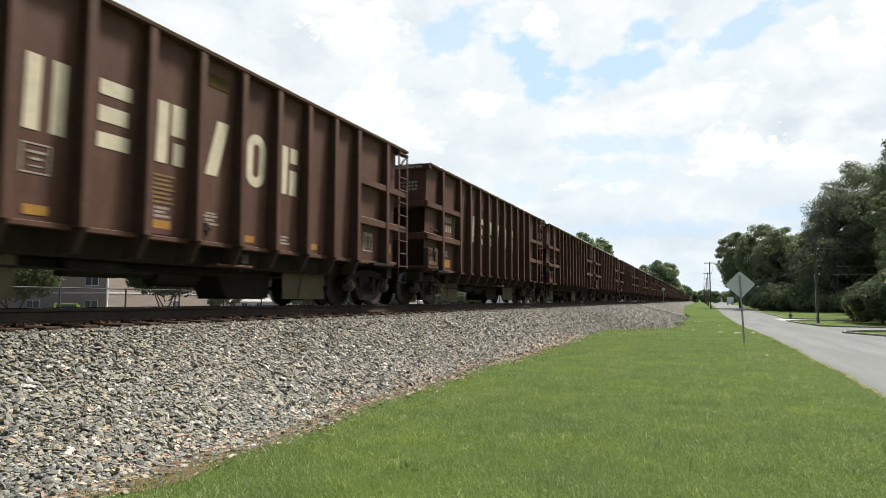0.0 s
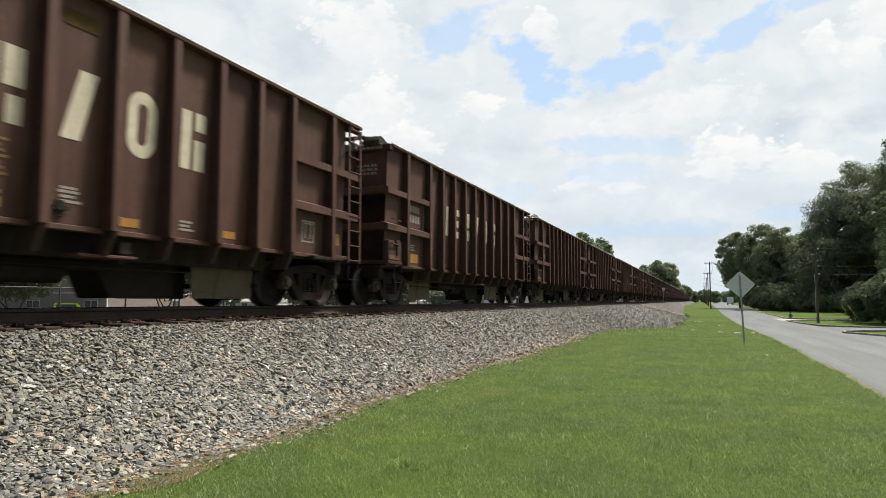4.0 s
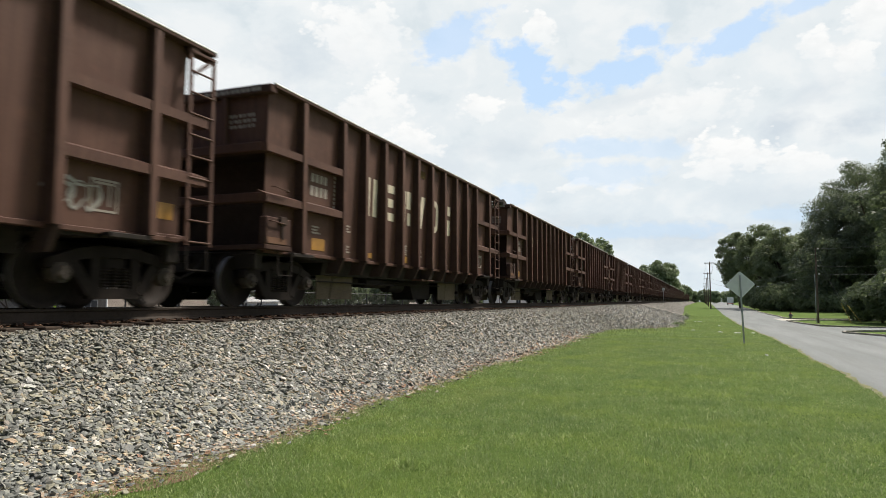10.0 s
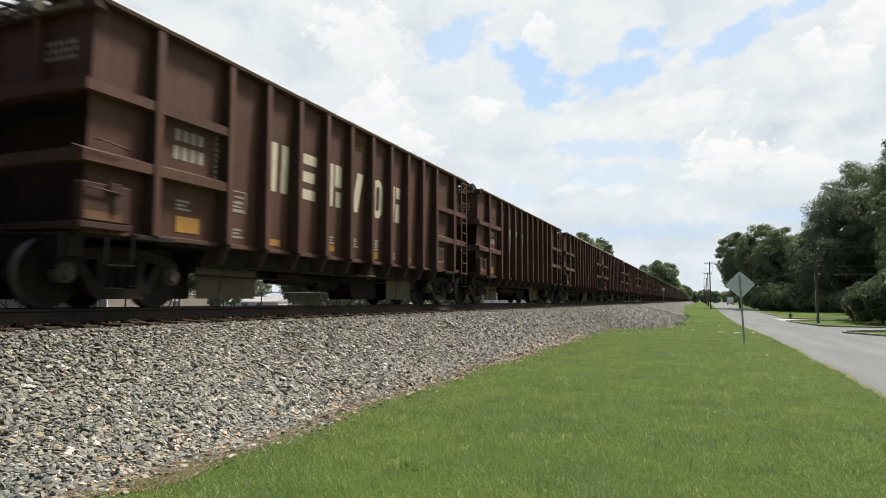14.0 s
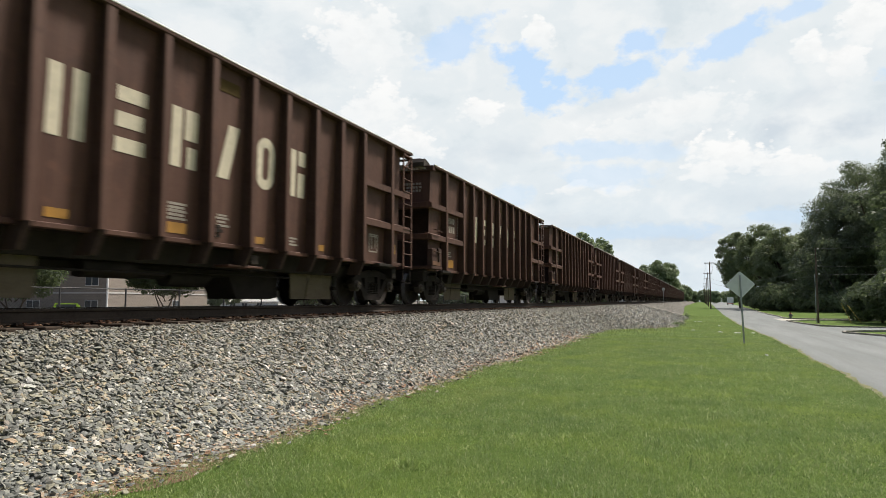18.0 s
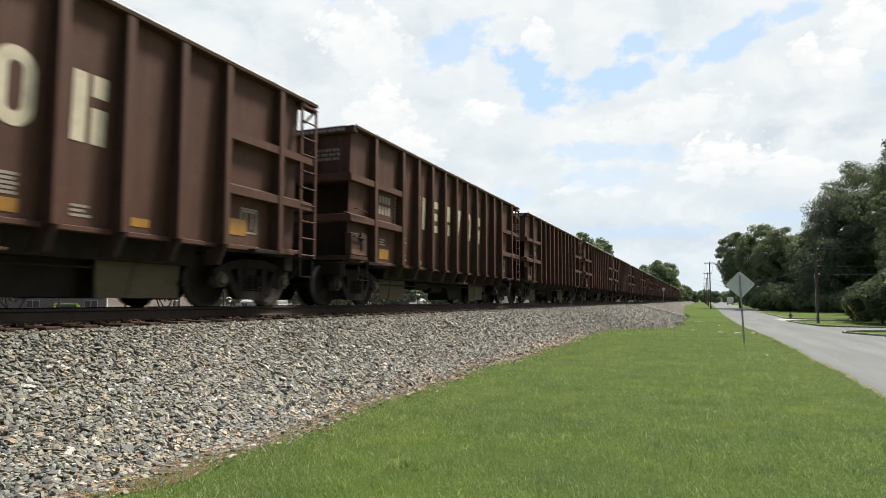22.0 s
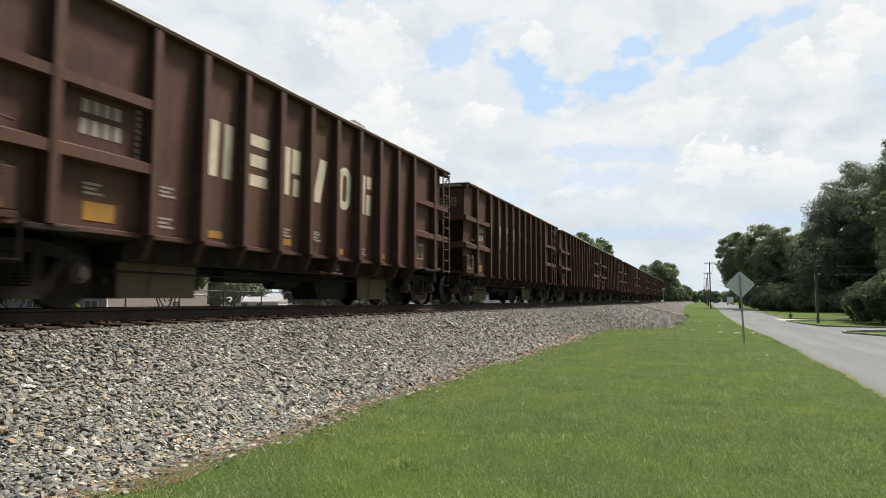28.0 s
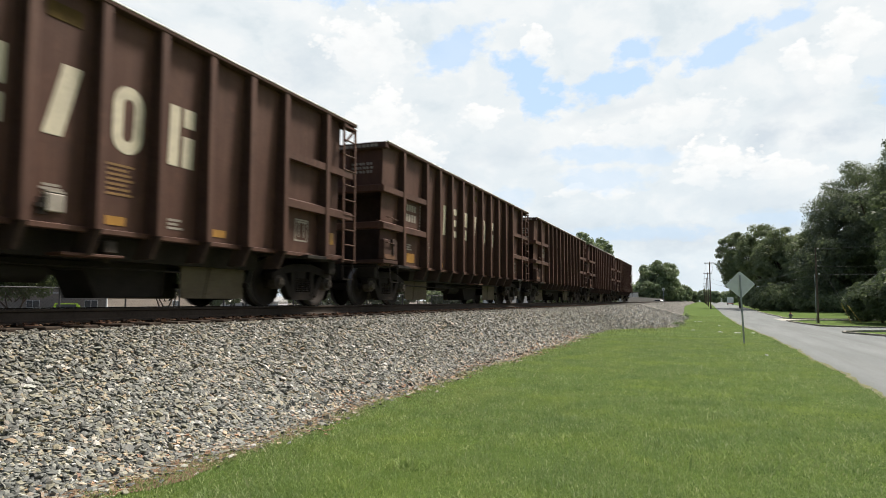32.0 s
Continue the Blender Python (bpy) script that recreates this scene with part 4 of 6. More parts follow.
def guy_wires():
    for i, (gx, gy) in enumerate(((10.2, 56.3), (10.8, 56.0))):
        foot = Vector((gx, gy, 0.0))
        top = Vector((NEAR_POLE[0] + 0.05, NEAR_POLE[1], NEAR_POLE[2] - 0.5 - 0.9 * i))
        t = thing("guy_wire", "steel guy wire with a yellow plastic guard", "guy wire", Matrix.Translation(foot), "guy wires of the pole")
        part("wire", Shape().tube((0, 0, 0), top - foot, 0.012, n=5), WIREM, t)
        d = (top - foot).normalized()
        part("guard", Shape().tube(d * 0.05, d * 1.6, 0.021, n=8), plain("yellow_guard_plastic", (0.4, 0.3, 0.07), 0.6), t, "faded yellow plastic guard")


guy_wires()


def build_hydrant():
    red = plain("hydrant_paint", (0.13, 0.13, 0.125), 0.5)
    t = thing("fire_hydrant", "small dark grey fire hydrant on the roadside lawn", "hydrant", pose(7.7, 69.5, -0.12))
    part("barrel", Shape().tube((0, 0, 0), (0, 0, 0.55), 0.11, 0.1, 12).tube((0, 0, 0.0), (0, 0, 0.05), 0.17, n=12).tube((0, 0, 0.5), (0, 0, 0.55), 0.14, n=12), red, t)
    part("bonnet", Shape().tube((0, 0, 0.55), (0, 0, 0.68), 0.12, 0.05, 12).tube((0, 0, 0.68), (0, 0, 0.74), 0.03, n=6), plain("bonnet_paint", (0.25, 0.08, 0.05), 0.5), t, "dark red bonnet")
    for x in (-1, 1):
        part("outlet", Shape().tube((x * 0.08, 0, 0.4), (x * 0.18, 0, 0.4), 0.05, n=10), red, t)


build_hydrant()


def litter():
    white = plain("white_paper", (0.75, 0.75, 0.73), 0.8)
    rng = random.Random(8)
    for x, y in ((-0.49, 55.57), (-0.24, 55.67), (-0.06, 55.74), (1.05, 47.44), (0.83, 37.73), (0.94, 37.45), (-0.47, 39.33), (1.59, 36.75), (1.75, 36.81), (2.39, 37.05), (1.76, 22.02)):
        s = Shape()
        w = rng.uniform(0.05, 0.095) * (0.55 if y < 30 else 1.0)
        n = 4
        v = [(w * (i / n - 0.5) * 2, w * (j / n - 0.5) * 1.6, 0.03 + rng.uniform(0, 0.045)) for j in range(n + 1) for i in range(n + 1)]
        v += [(a, b, c - 0.012) for a, b, c in v]
        m = (n + 1) ** 2
        f = [(j * (n + 1) + i, j * (n + 1) + i + 1, (j + 1) * (n + 1) + i + 1, (j + 1) * (n + 1) + i) for j in range(n) for i in range(n)]
        s.add(v, f + [tuple(m + q for q in r[::-1]) for r in f])
        ob = tagged(new("paper_scrap", s.mesh("paper_scrap", white)), "crumpled scrap of white paper on the grass", "litter", "scraps on the verge")
        ob.matrix_basis = pose(x, y, 0.0, 0, 0, rng.uniform(0, 360))


litter()


def toe_weeds():
    """Low weeds that grow where the ballast runs out."""
    rng = np.random.default_rng(77)
    for x, y, r, h in ((-1.66, 49.0, 0.28, 0.2), (-1.5, 76.0, 0.4, 0.4)):
        n = 260
        d = rng.normal(0, r * 0.45, (n, 2))
        p = np.c_[d, np.abs(rng.normal(0, h * 0.5, n)) * np.exp(-(d ** 2).sum(1) / r ** 2)]
        a = rng.uniform(0, 2 * np.pi, n)
        u = np.stack([np.cos(a), np.sin(a), rng.uniform(0.2, 0.9, n)], 1) * 0.11
        w = np.stack([-np.sin(a), np.cos(a), np.zeros(n)], 1) * 0.035
        v = np.stack([p, p + u * 0.5 + w, p + u, p + u * 0.5 - w], 1).reshape(-1, 3)
        t = (np.array([(0, 1, 3), (1, 2, 3)], dtype=np.int32)[None] + (np.arange(n) * 4)[:, None, None]).reshape(-1, 3)
        ob = tagged(new("weed_clump", fast_mesh("weed_clump", v, t, LEAF_FAR)), "low leafy weed clump at the ballast's end", "weed", "weeds on the ballast", "stuff")
        ob.matrix_basis = pose(x, y, max(0.0, bed_z(x, y) - 0.04) if x < toe(y) else 0.0)


def fallen_twigs():
    rng = random.Random(21)
    s = Shape()
    for i in range(7):
        a = rng.uniform(-0.7, 0.7)
        x, y = rng.uniform(-0.1, 0.1), rng.uniform(-0.05, 0.05)
        n = rng.uniform(0.12, 0.28)
        s.pipe([(x - n * math.cos(a), y - n * math.sin(a), 0.02), (x, y, 0.045), (x + n * math.cos(a + 0.3), y + n * math.sin(a + 0.3), 0.02)], 0.011, 5)
    ob = tagged(new("fallen_twigs", s.mesh("fallen_twigs", POLEWOOD)), "small dark bundle of fallen twigs on the asphalt", "twigs")
    ob.matrix_basis = pose(3.25, 13.3, 0.012)


fallen_twigs()


# ---- trees ----
def leaf_material(name, a, b, c):
    k = Mat(name, 0.55)
    w = k.coord("World")
    n = k.noise(w, 0.35, 3)
    col = k.ramp(k.island(), [(0.0, a), (0.55, b), (1.0, c)])
    col = k.mix(k.level(n, 0.4, 0.65, 0, 0.45), col, a)
    k.color(col)
    k.b.inputs["Specular IOR Level"].default_value = 0.15
    tr = k.n.new("ShaderNodeBsdfTranslucent")
    k.l.new(k.mix(0.5, col, (0.22, 0.28, 0.11)), tr.inputs["Color"])
    mx = k.n.new("ShaderNodeMixShader")
    mx.inputs[0].default_value = 0.4
    k.l.new(k.b.outputs[0], mx.inputs[1])
    k.l.new(tr.outputs[0], mx.inputs[2])
    k.l.new(mx.outputs[0], k.n["Material Output"].inputs["Surface"])
    return k.m


LEAF_DARK = leaf_material("dark_oak_leaves", (0.09632, 0.117, 0.08428), (0.123, 0.1471, 0.1032), (0.1582, 0.1858, 0.1273))
LEAF_MID = leaf_material("summer_leaves", (0.1582, 0.1888, 0.1122), (0.204, 0.2396, 0.1378), (0.255, 0.3008, 0.1684))
# far crowns have aerial haze put into this paler green; weeds share it
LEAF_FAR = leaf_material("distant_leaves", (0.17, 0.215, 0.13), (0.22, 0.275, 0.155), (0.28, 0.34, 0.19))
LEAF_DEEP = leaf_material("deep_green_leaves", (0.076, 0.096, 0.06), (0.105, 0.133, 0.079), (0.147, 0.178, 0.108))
# yard crowns hold their own shade in a darker leaf colour
LEAF_YARD = leaf_material("shaded_yard_leaves", (0.04, 0.055, 0.03), (0.06, 0.08, 0.043), (0.09, 0.115, 0.06))
BARK = dusty_steel("tree_bark", (0.07, 0.055, 0.043), (0.14, 0.115, 0.09), 0.95)


def tree(at, h, w, leaves, mat, seed, low=0.25, leaf=0.3, label="leafy broad-crowned summer tree", name="tree", stems=1, group="roadside trees", clumps=26, flat=1.0):
    """A tapered trunk with limbs; the crown is many leaf blades gathered in uneven clumps."""
    rng = np.random.default_rng(seed)
    leaves, leaf = int(leaves * 1.05), leaf * 0.9
    t = thing(name, label, "tree", pose(at[0], at[1], at[2] if len(at) > 2 else 0.0), group)
    s = Shape()
    cl = []
    # clumps spread evenly over a lobed crown, the outer ones on its skin
    n_cl = clumps * 4
    zc, hz = h * (1 + low) / 2, h * (1 - low) / 2
    for i in range(n_cl):
        u = 1 - 2 * (i + 0.5) / n_cl
        a = 2.39996 * i + rng.normal(0, 0.25)
        q = math.sqrt(max(0.0, 1 - u * u)) ** 0.8
        d = Vector((math.cos(a) * q, math.sin(a) * q, u))
        lobe = 1 + 0.2 * noise.noise(d * 1.6 + Vector((seed * 3.7, 0, 0))) + 0.1 * noise.noise(d * 4.0 + Vector((0, seed * 2.3, 0)))
        r = rng.uniform(0.085, 0.15)
        f = (lobe - r * 1.6) * (1.0 if i % 4 else rng.uniform(0.35, 0.75))
        cl.append((w / 2 * d.x * f, w / 2 * d.y * f * flat, zc + hz * u * f, w * r))
    tr = max(0.12, h * 0.022)
    for k in range(stems):
        a = 2 * math.pi * k / max(1, stems)
        lean = 0.0 if stems == 1 else w * 0.16
        p = Vector((0, 0, -0.2))
        for j in range(4):
            q = Vector((math.cos(a) * lean * (j + 1) / 2 + rng.normal(0, 0.02 * h), math.sin(a) * lean * (j + 1) / 2 + rng.normal(0, 0.02 * h), h * (0.62 * (j + 1) / 4)))
            s.tube(p, q, tr * (1 - 0.2 * j) / math.sqrt(stems), tr * (1 - 0.2 * (j + 1)) / math.sqrt(stems), 8, False)
            p = q
    for x, y, z, r in cl[::7]:
        b = Vector((x * 0.12, y * 0.12, max(h * low * 0.8, z * 0.55)))
        m = b.lerp(Vector((x, y, z)), 0.55) + Vector((0, 0, 0.05 * h * rng.uniform(-0.3, 0.6)))
        s.tube(b, m, tr * 0.38, tr * 0.22, 6, False)
        s.tube(m, (x, y, z), tr * 0.22, tr * 0.08, 5, False)
    part("trunk", s, BARK, t)
    c = np.array(cl)
    idx = rng.integers(0, len(c), leaves)
    d = rng.normal(0, 1, (leaves, 3))
    d /= np.linalg.norm(d, axis=1)[:, None]
    rad = rng.uniform(0.12, 1.0, leaves) ** 0.4 * (1 + rng.normal(0, 0.06, leaves))
    p = c[idx, :3] + d * rad[:, None] * c[idx, 3:4] * np.array([1.1, 1.1, 0.75])
    p[:, 2] = np.maximum(p[:, 2], 0.15)
    size = leaf * np.exp(rng.normal(0, 0.3, leaves))
    u = rng.normal(0, 1, (leaves, 3))
    u /= np.linalg.norm(u, axis=1)[:, None]
    nrm = d * 1.0 + rng.normal(0, 0.45, (leaves, 3)) + np.array([0, 0, 0.5])
    b = np.cross(nrm, u)
    b /= np.linalg.norm(b, axis=1)[:, None] + 1e-6
    a = np.cross(b, nrm)
    a /= np.linalg.norm(a, axis=1)[:, None] + 1e-6
    a *= size[:, None]
    a *= 0.86
    b *= size[:, None] * 0.7
    droop = np.array([0, 0, -0.25]) * size[:, None]
    v = np.stack([p - a, p + b * 0.9 - a * 0.1, p + a + droop, p - b * 0.9 - a * 0.1], 1)
    tri = np.array([(0, 1, 3), (1, 2, 3)], dtype=np.int32)[None] + (np.arange(leaves) * 4)[:, None, None]
    part("crown", fast_mesh("crown", v.reshape(-1, 3), tri.reshape(-1, 3), mat), mat, t)
    return t


def spot(px_az, dist):
    """A place at that azimuth (degrees from the track's line, to the right) and distance from the eye."""
    return dist * math.sin(radians(px_az)), dist * math.cos(radians(px_az))


def plant_trees():
    for az, dist, h, w, n, mat, seed, low, leaf in TREES:
        x, y = spot(az, dist)
        lab = "dense dark green shade tree behind the road" if mat in (LEAF_DARK, LEAF_DEEP) else ("green tree far along the line, haze in its leaf colour" if mat is LEAF_FAR else "full green roadside tree in summer leaf")
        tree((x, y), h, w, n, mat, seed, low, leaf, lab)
    for az, dist, h, w, n, seed in BUSHES:
        x, y = spot(az, dist)
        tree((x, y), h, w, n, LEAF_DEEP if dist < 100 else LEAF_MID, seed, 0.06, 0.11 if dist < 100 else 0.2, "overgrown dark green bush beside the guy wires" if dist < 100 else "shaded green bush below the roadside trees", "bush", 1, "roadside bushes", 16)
    for i, (x, y) in enumerate(((-74, 122), (-152, 196), (-138, 212), (-150, 176), (-128, 200), (-172, 150), (-112, 215), (-66, 140), (-62, 168), (-58, 196), (-52, 226), (-46, 255), (-105, 96), (-98, 60), (-110, 130), (-40, 285), (-95, 30), (-30, 330))):
        tree((x, y), 13.5 if x < -108 else 7.5 + 2.5 * math.sin(i * 2.1), 17.0, 3600, LEAF_DARK, 60 + i, 0.02, 0.5, "leafy tree in the row behind the yards", "tree", 1, "trees behind the yards", 20)
    for x, y, h, w, n, seed in YARD_TREES:
        tree((x, y, 0.3), h, w, n * 6, LEAF_YARD, seed, 0.3, 0.1, "small multi-stemmed yard tree behind the fence", "yard_tree", 4, "yard trees", 18)


TREES = [
    (11.5, 125, 24.2, 17.2, 98000, LEAF_DARK, 1, 0.04, 0.15),
    (8.1, 130, 14.6, 10.0, 26000, LEAF_MID, 2, 0.06, 0.22),
    (15.2, 104, 26.0, 12.5, 56000, LEAF_DEEP, 3, 0.06, 0.145),
    (12.2, 118, 20.0, 14.0, 40000, LEAF_DARK, 4, 0.06, 0.17),
    (15.5, 80, 16.0, 10.0, 14000, LEAF_DEEP, 9, 0.08, 0.2),
    (2.9, 165, 18.4, 9.5, 36000, LEAF_MID, 7, 0.1, 0.18),
    (4.4, 142, 16.8, 9.0, 34000, LEAF_MID, 6, 0.1, 0.165),
    (5.7, 134, 15.2, 9.0, 32000, LEAF_MID, 5, 0.12, 0.165),
    (6.9, 140, 14.3, 9.0, 22000, LEAF_MID, 8, 0.1, 0.22),
    (9.2, 116, 12.0, 11.0, 14000, LEAF_DARK, 10, 0.05, 0.2),
    (6.0, 190, 16.5, 14.0, 9000, LEAF_MID, 19, 0.1, 0.4),
    (-3.2, 310, 20.5, 18, 16000, LEAF_FAR, 11, 0.03, 0.5),
    (-2.2, 318, 9.5, 11, 6000, LEAF_FAR, 24, 0.02, 0.45),
    (-4.1, 300, 10.5, 11, 6000, LEAF_FAR, 25, 0.02, 0.45),
    (-4.6, 330, 11.0, 12, 2500, LEAF_FAR, 12, 0.1, 0.6),
    (-9.2, 160, 18.3, 9, 12000, LEAF_FAR, 13, 0.2, 0.32),
    (-8.0, 178, 18.6, 8.5, 9000, LEAF_FAR, 14, 0.2, 0.32),
    (-10.1, 165, 18.2, 9, 9000, LEAF_FAR, 22, 0.2, 0.32),
    (-1.4, 460, 12.0, 12, 3000, LEAF_FAR, 15, 0.08, 0.8),
    (-0.7, 620, 10.5, 14, 3000, LEAF_FAR, 16, 0.08, 0.9),
    (0.35, 560, 10.5, 12, 3000, LEAF_FAR, 17, 0.08, 0.8),
    (1.0, 420, 7.5, 9, 3000, LEAF_FAR, 18, 0.08, 0.6),
    (2.2, 520, 9.0, 14, 3000, LEAF_FAR, 23, 0.04, 0.8),
]
BUSHES = [(4.7, 131, 4.2, 8.0, 7000, 61), (5.7, 127, 4.6, 8.0, 7000, 62), (6.8, 123, 4.6, 8.0, 7000, 63), (7.9, 120, 5.0, 9.0, 7000, 64), (12.2, 60, 3.5, 4.6, 16000, 31), (13.4, 57, 4.0, 5.0, 16000, 32), (14.6, 55, 4.4, 5.0, 9000, 36), (11.2, 64, 2.2, 3.2, 8000, 33), (6.6, 128, 2.6, 6.0, 5000, 34), (8.2, 118, 3.0, 8.0, 6000, 38), (10.0, 112, 3.4, 9.0, 6000, 39), (3.7, 172, 4.4, 5.0, 4000, 51), (4.9, 168, 4.6, 9.0, 7000, 52), (6.4, 165, 5.0, 9.0, 7000, 53), (7.8, 160, 5.0, 10.0, 7000, 54), (9.4, 150, 5.0, 10.0, 7000, 55)]
YARD_TREES = [(-33.6, 35.0, 5.4, 5.2, 2600, 41), (-43.4, 31.4, 5.4, 6.5, 3000, 42), (-33.0, 52.0, 4.6, 6.0, 3000, 43)]
plant_trees()
toe_weeds()


# ---- behind the track ----
def brick_material():
    """Tan brick in courses with pale joints."""
    k = Mat("tan_brick", 0.9)
    t = k.n.new("ShaderNodeTexBrick")
    turn = k.n.new("ShaderNodeSeparateXYZ")
    k.l.new(k.coord(), turn.inputs[0])
    join = k.n.new("ShaderNodeCombineXYZ")
    k.l.new(k.math("ADD", turn.outputs[0], turn.outputs[1]), join.inputs[0])
    k.l.new(turn.outputs[2], join.inputs[1])
    k.l.new(join.outputs[0], t.inputs["Vector"])
    for key, value in (("Scale", 1.0), ("Brick Width", 0.3), ("Row Height", 0.1), ("Mortar Size", 0.012)):
        t.inputs[key].default_value = value
    t.inputs["Color1"].default_value = (0.185, 0.157, 0.13, 1)
    t.inputs["Color2"].default_value = (0.25, 0.213, 0.178, 1)
    t.inputs["Mortar"].default_value = (0.29, 0.262, 0.235, 1)
    k.color(k.mix(k.level(k.noise(k.coord(), 0.6, 4), 0.4, 0.7, 0, 0.35), t.outputs["Color"], (0.22, 0.19, 0.16)))
    k.bump(t.outputs["Fac"], 0.2, 0.01)
    return k.m


BRICK = brick_material()
SIDING = plain("pale_grey_siding", (0.46, 0.45, 0.43), 0.8, 0, 8, 0.12, 0.1)
SHINGLE = plain("grey_shingle", (0.13, 0.125, 0.12), 0.95, 0, 16, 0.3, 0.4)
TRIMW = plain("white_trim", (0.72, 0.72, 0.7), 0.6, 0, 10, 0.08, 0.05)
PANE = plain("dark_window_glass", (0.05, 0.06, 0.07), 0.12, 0, 3, 0.3, 0.02)
CHAIN = plain("weathered_chain_link", (0.055, 0.055, 0.055), 0.7, 0.3, 20, 0.2, 0.05)


def house(name, at, turn, wx, wy, h, roof_h, lower, upper, label, windows, seam=None, roof=None):
    t = thing(name, label, "house", pose(*at, 0, 0, turn))
    if seam:
        part("wall", Shape().box(-wx / 2, wx / 2, -wy / 2, wy / 2, 0, seam), lower, t, "tan brick lower storey")
        part("upper_wall", Shape().box(-wx / 2 - 0.03, wx / 2 + 0.03, -wy / 2 - 0.03, wy / 2 + 0.03, seam, h), upper, t, "tan brick upper storey")
    else:
        part("wall", Shape().box(-wx / 2, wx / 2, -wy / 2, wy / 2, 0, h), lower, t)
    s = Shape()
    o = 0.4
    s.prism_y([(-wx / 2 - o, h), (wx / 2 + o, h), (wx / 2 + o, h + 0.12), (0, h + roof_h), (-wx / 2 - o, h + 0.12)], -wy / 2 - o, wy / 2 + o)
    part("roof", s, roof or SHINGLE, t)
    part("fascia", Shape().box(wx / 2 + o, wx / 2 + o + 0.04, -wy / 2 - o, wy / 2 + o, h - 0.06, h + 0.14), TRIMW, t)
    for side, y, z, ww, hh in windows:
        if side == "x":
            w = part("window", Shape().box(wx / 2 + 0.02, wx / 2 + 0.1, y - ww / 2, y + ww / 2, z, z + hh), TRIMW, t, "white framed window")
            for k in (-1, 1):
                part("pane", Shape().box(wx / 2 + 0.07, wx / 2 + 0.115, y + k * ww / 4 - ww * 0.23, y + k * ww / 4 + ww * 0.23, z + 0.05, z + hh - 0.04), PANE, w)
        else:
            w = part("window", Shape().box(y - ww / 2, y + ww / 2, -wy / 2 - 0.1, -wy / 2 - 0.02, z, z + hh), TRIMW, t, "white framed window")
            for k in (-1, 1):
                part("pane", Shape().box(y + k * ww / 4 - ww * 0.23, y + k * ww / 4 + ww * 0.23, -wy / 2 - 0.115, -wy / 2 - 0.07, z + 0.05, z + hh - 0.04), PANE, w)
    return t


def behind_track():
    b = house("apartment_house", (-77.95, 68.3, 0.25), 13.06, 20.0, 24.0, 5.6, 2.6, BRICK, BRICK, "two-storey tan brick house with a white corner downspout", [("y", 8.05, 3.2, 1.7, 1.25), ("y", 8.05, 0.55, 1.7, 0.95), ("y", 0.4, 0.55, 1.7, 0.95), ("y", 0.4, 3.2, 1.7, 1.25), ("y", -5.5, 3.2, 1.7, 1.25), ("x", -4.0, 3.2, 1.7, 1.25), ("x", 3.0, 3.2, 1.7, 1.25), ("x", 3.0, 0.55, 1.7, 0.95)], 2.4)
    part("downspout", Shape().tube((10.06, -12.06, 0.1), (10.06, -12.06, 5.5), 0.12, n=8), TRIMW, b)
    part("band_course", Shape().box(-10.05, 10.05, -12.06, -12.0, 2.28, 2.46).box(10.0, 10.06, -12.0, 12.0, 2.28, 2.46), SIDING, b, "pale course between the storeys")
    house("white_cottage", (-125.0, 166.0, -0.75), -72.0, 10.0, 17.0, 2.1, 1.6, TRIMW, TRIMW, "low white gabled cottage with a pale grey roof", [("x", -5, 0.7, 1.6, 1.1), ("x", -1.5, 0.7, 1.6, 1.1), ("x", 3, 0.7, 1.6, 1.1), ("y", 0, 0.7, 1.4, 1.1)], roof=SIDING)
    house("white_shed", (-34.0, 120.0, 0.3), -40.0, 5.0, 7.0, 2.4, 1.4, TRIMW, TRIMW, "white clapboard shed with a dark roof", [("x", 1, 0.9, 1.0, 1.0)])
    house("grey_store", (-33.0, 300.0, 0.2), 0.0, 16.0, 14.0, 5.0, 1.0, TRIMW, TRIMW, "distant low white commercial building", [("y", -4, 1.2, 2.4, 1.6), ("y", 3, 1.2, 2.4, 1.6)])
    # chain-link fence
    t = thing("chain_link_fence", "weathered chain-link fence with a steel top rail", "fence", pose(-25.0, 0, 0.4))
    for i in range(23):
        y = 9.84 + 3.42 * i
        part("post", Shape().tube((0, y, 0), (0, y, 1.83), 0.04, n=8), CHAIN, t)
    part("top_rail", Shape().tube((0, 8, 1.8), (0, 85.1, 1.8), 0.028, n=8), CHAIN, t)
    s = Shape()
    step = 0.16
    for i in range(int(62 / step)):
        y = 8 + i * step
        s.bar((0.03, y, 0.05), (0.03, y + 1.7, 1.78), 0.004, 0.004, (1, 0, 0))
        s.bar((0.035, y + 1.7, 0.05), (0.035, y, 1.78), 0.004, 0.004, (1, 0, 0))
    tagged(part("mesh", s, CHAIN, t), kind="stuff")
    t = thing("board_fence", "long dark grey board fence beside the line", "fence", pose(-15.0, 0, 0.3))
    for i in range(60):
        y = 150 + 4.0 * i
        part("panel", Shape().box(-0.03, 0.03, y + 0.06, y + 3.94, 0.0, 2.3 + 0.1 * math.sin(i * 3.3)), SHINGLE, t)
    # lime hatchback
    lime = plain("lime_green_paint", (0.38, 0.62, 0.03), 0.4, 0, 6, 0.1, 0.02)
    v = thing("hatchback", "bright lime green hatchback parked behind the fence", "car", pose(-54.65, 45.2, 0.02, 0, 0, -40))
    part("body", Shape().prism_x([(-1.5, 0.3), (1.6, 0.3), (1.6, 0.75), (0.9, 0.9), (0.5, 1.4), (-1.3, 1.45), (-1.5, 0.95)], -0.8, 0.8), lime, v)
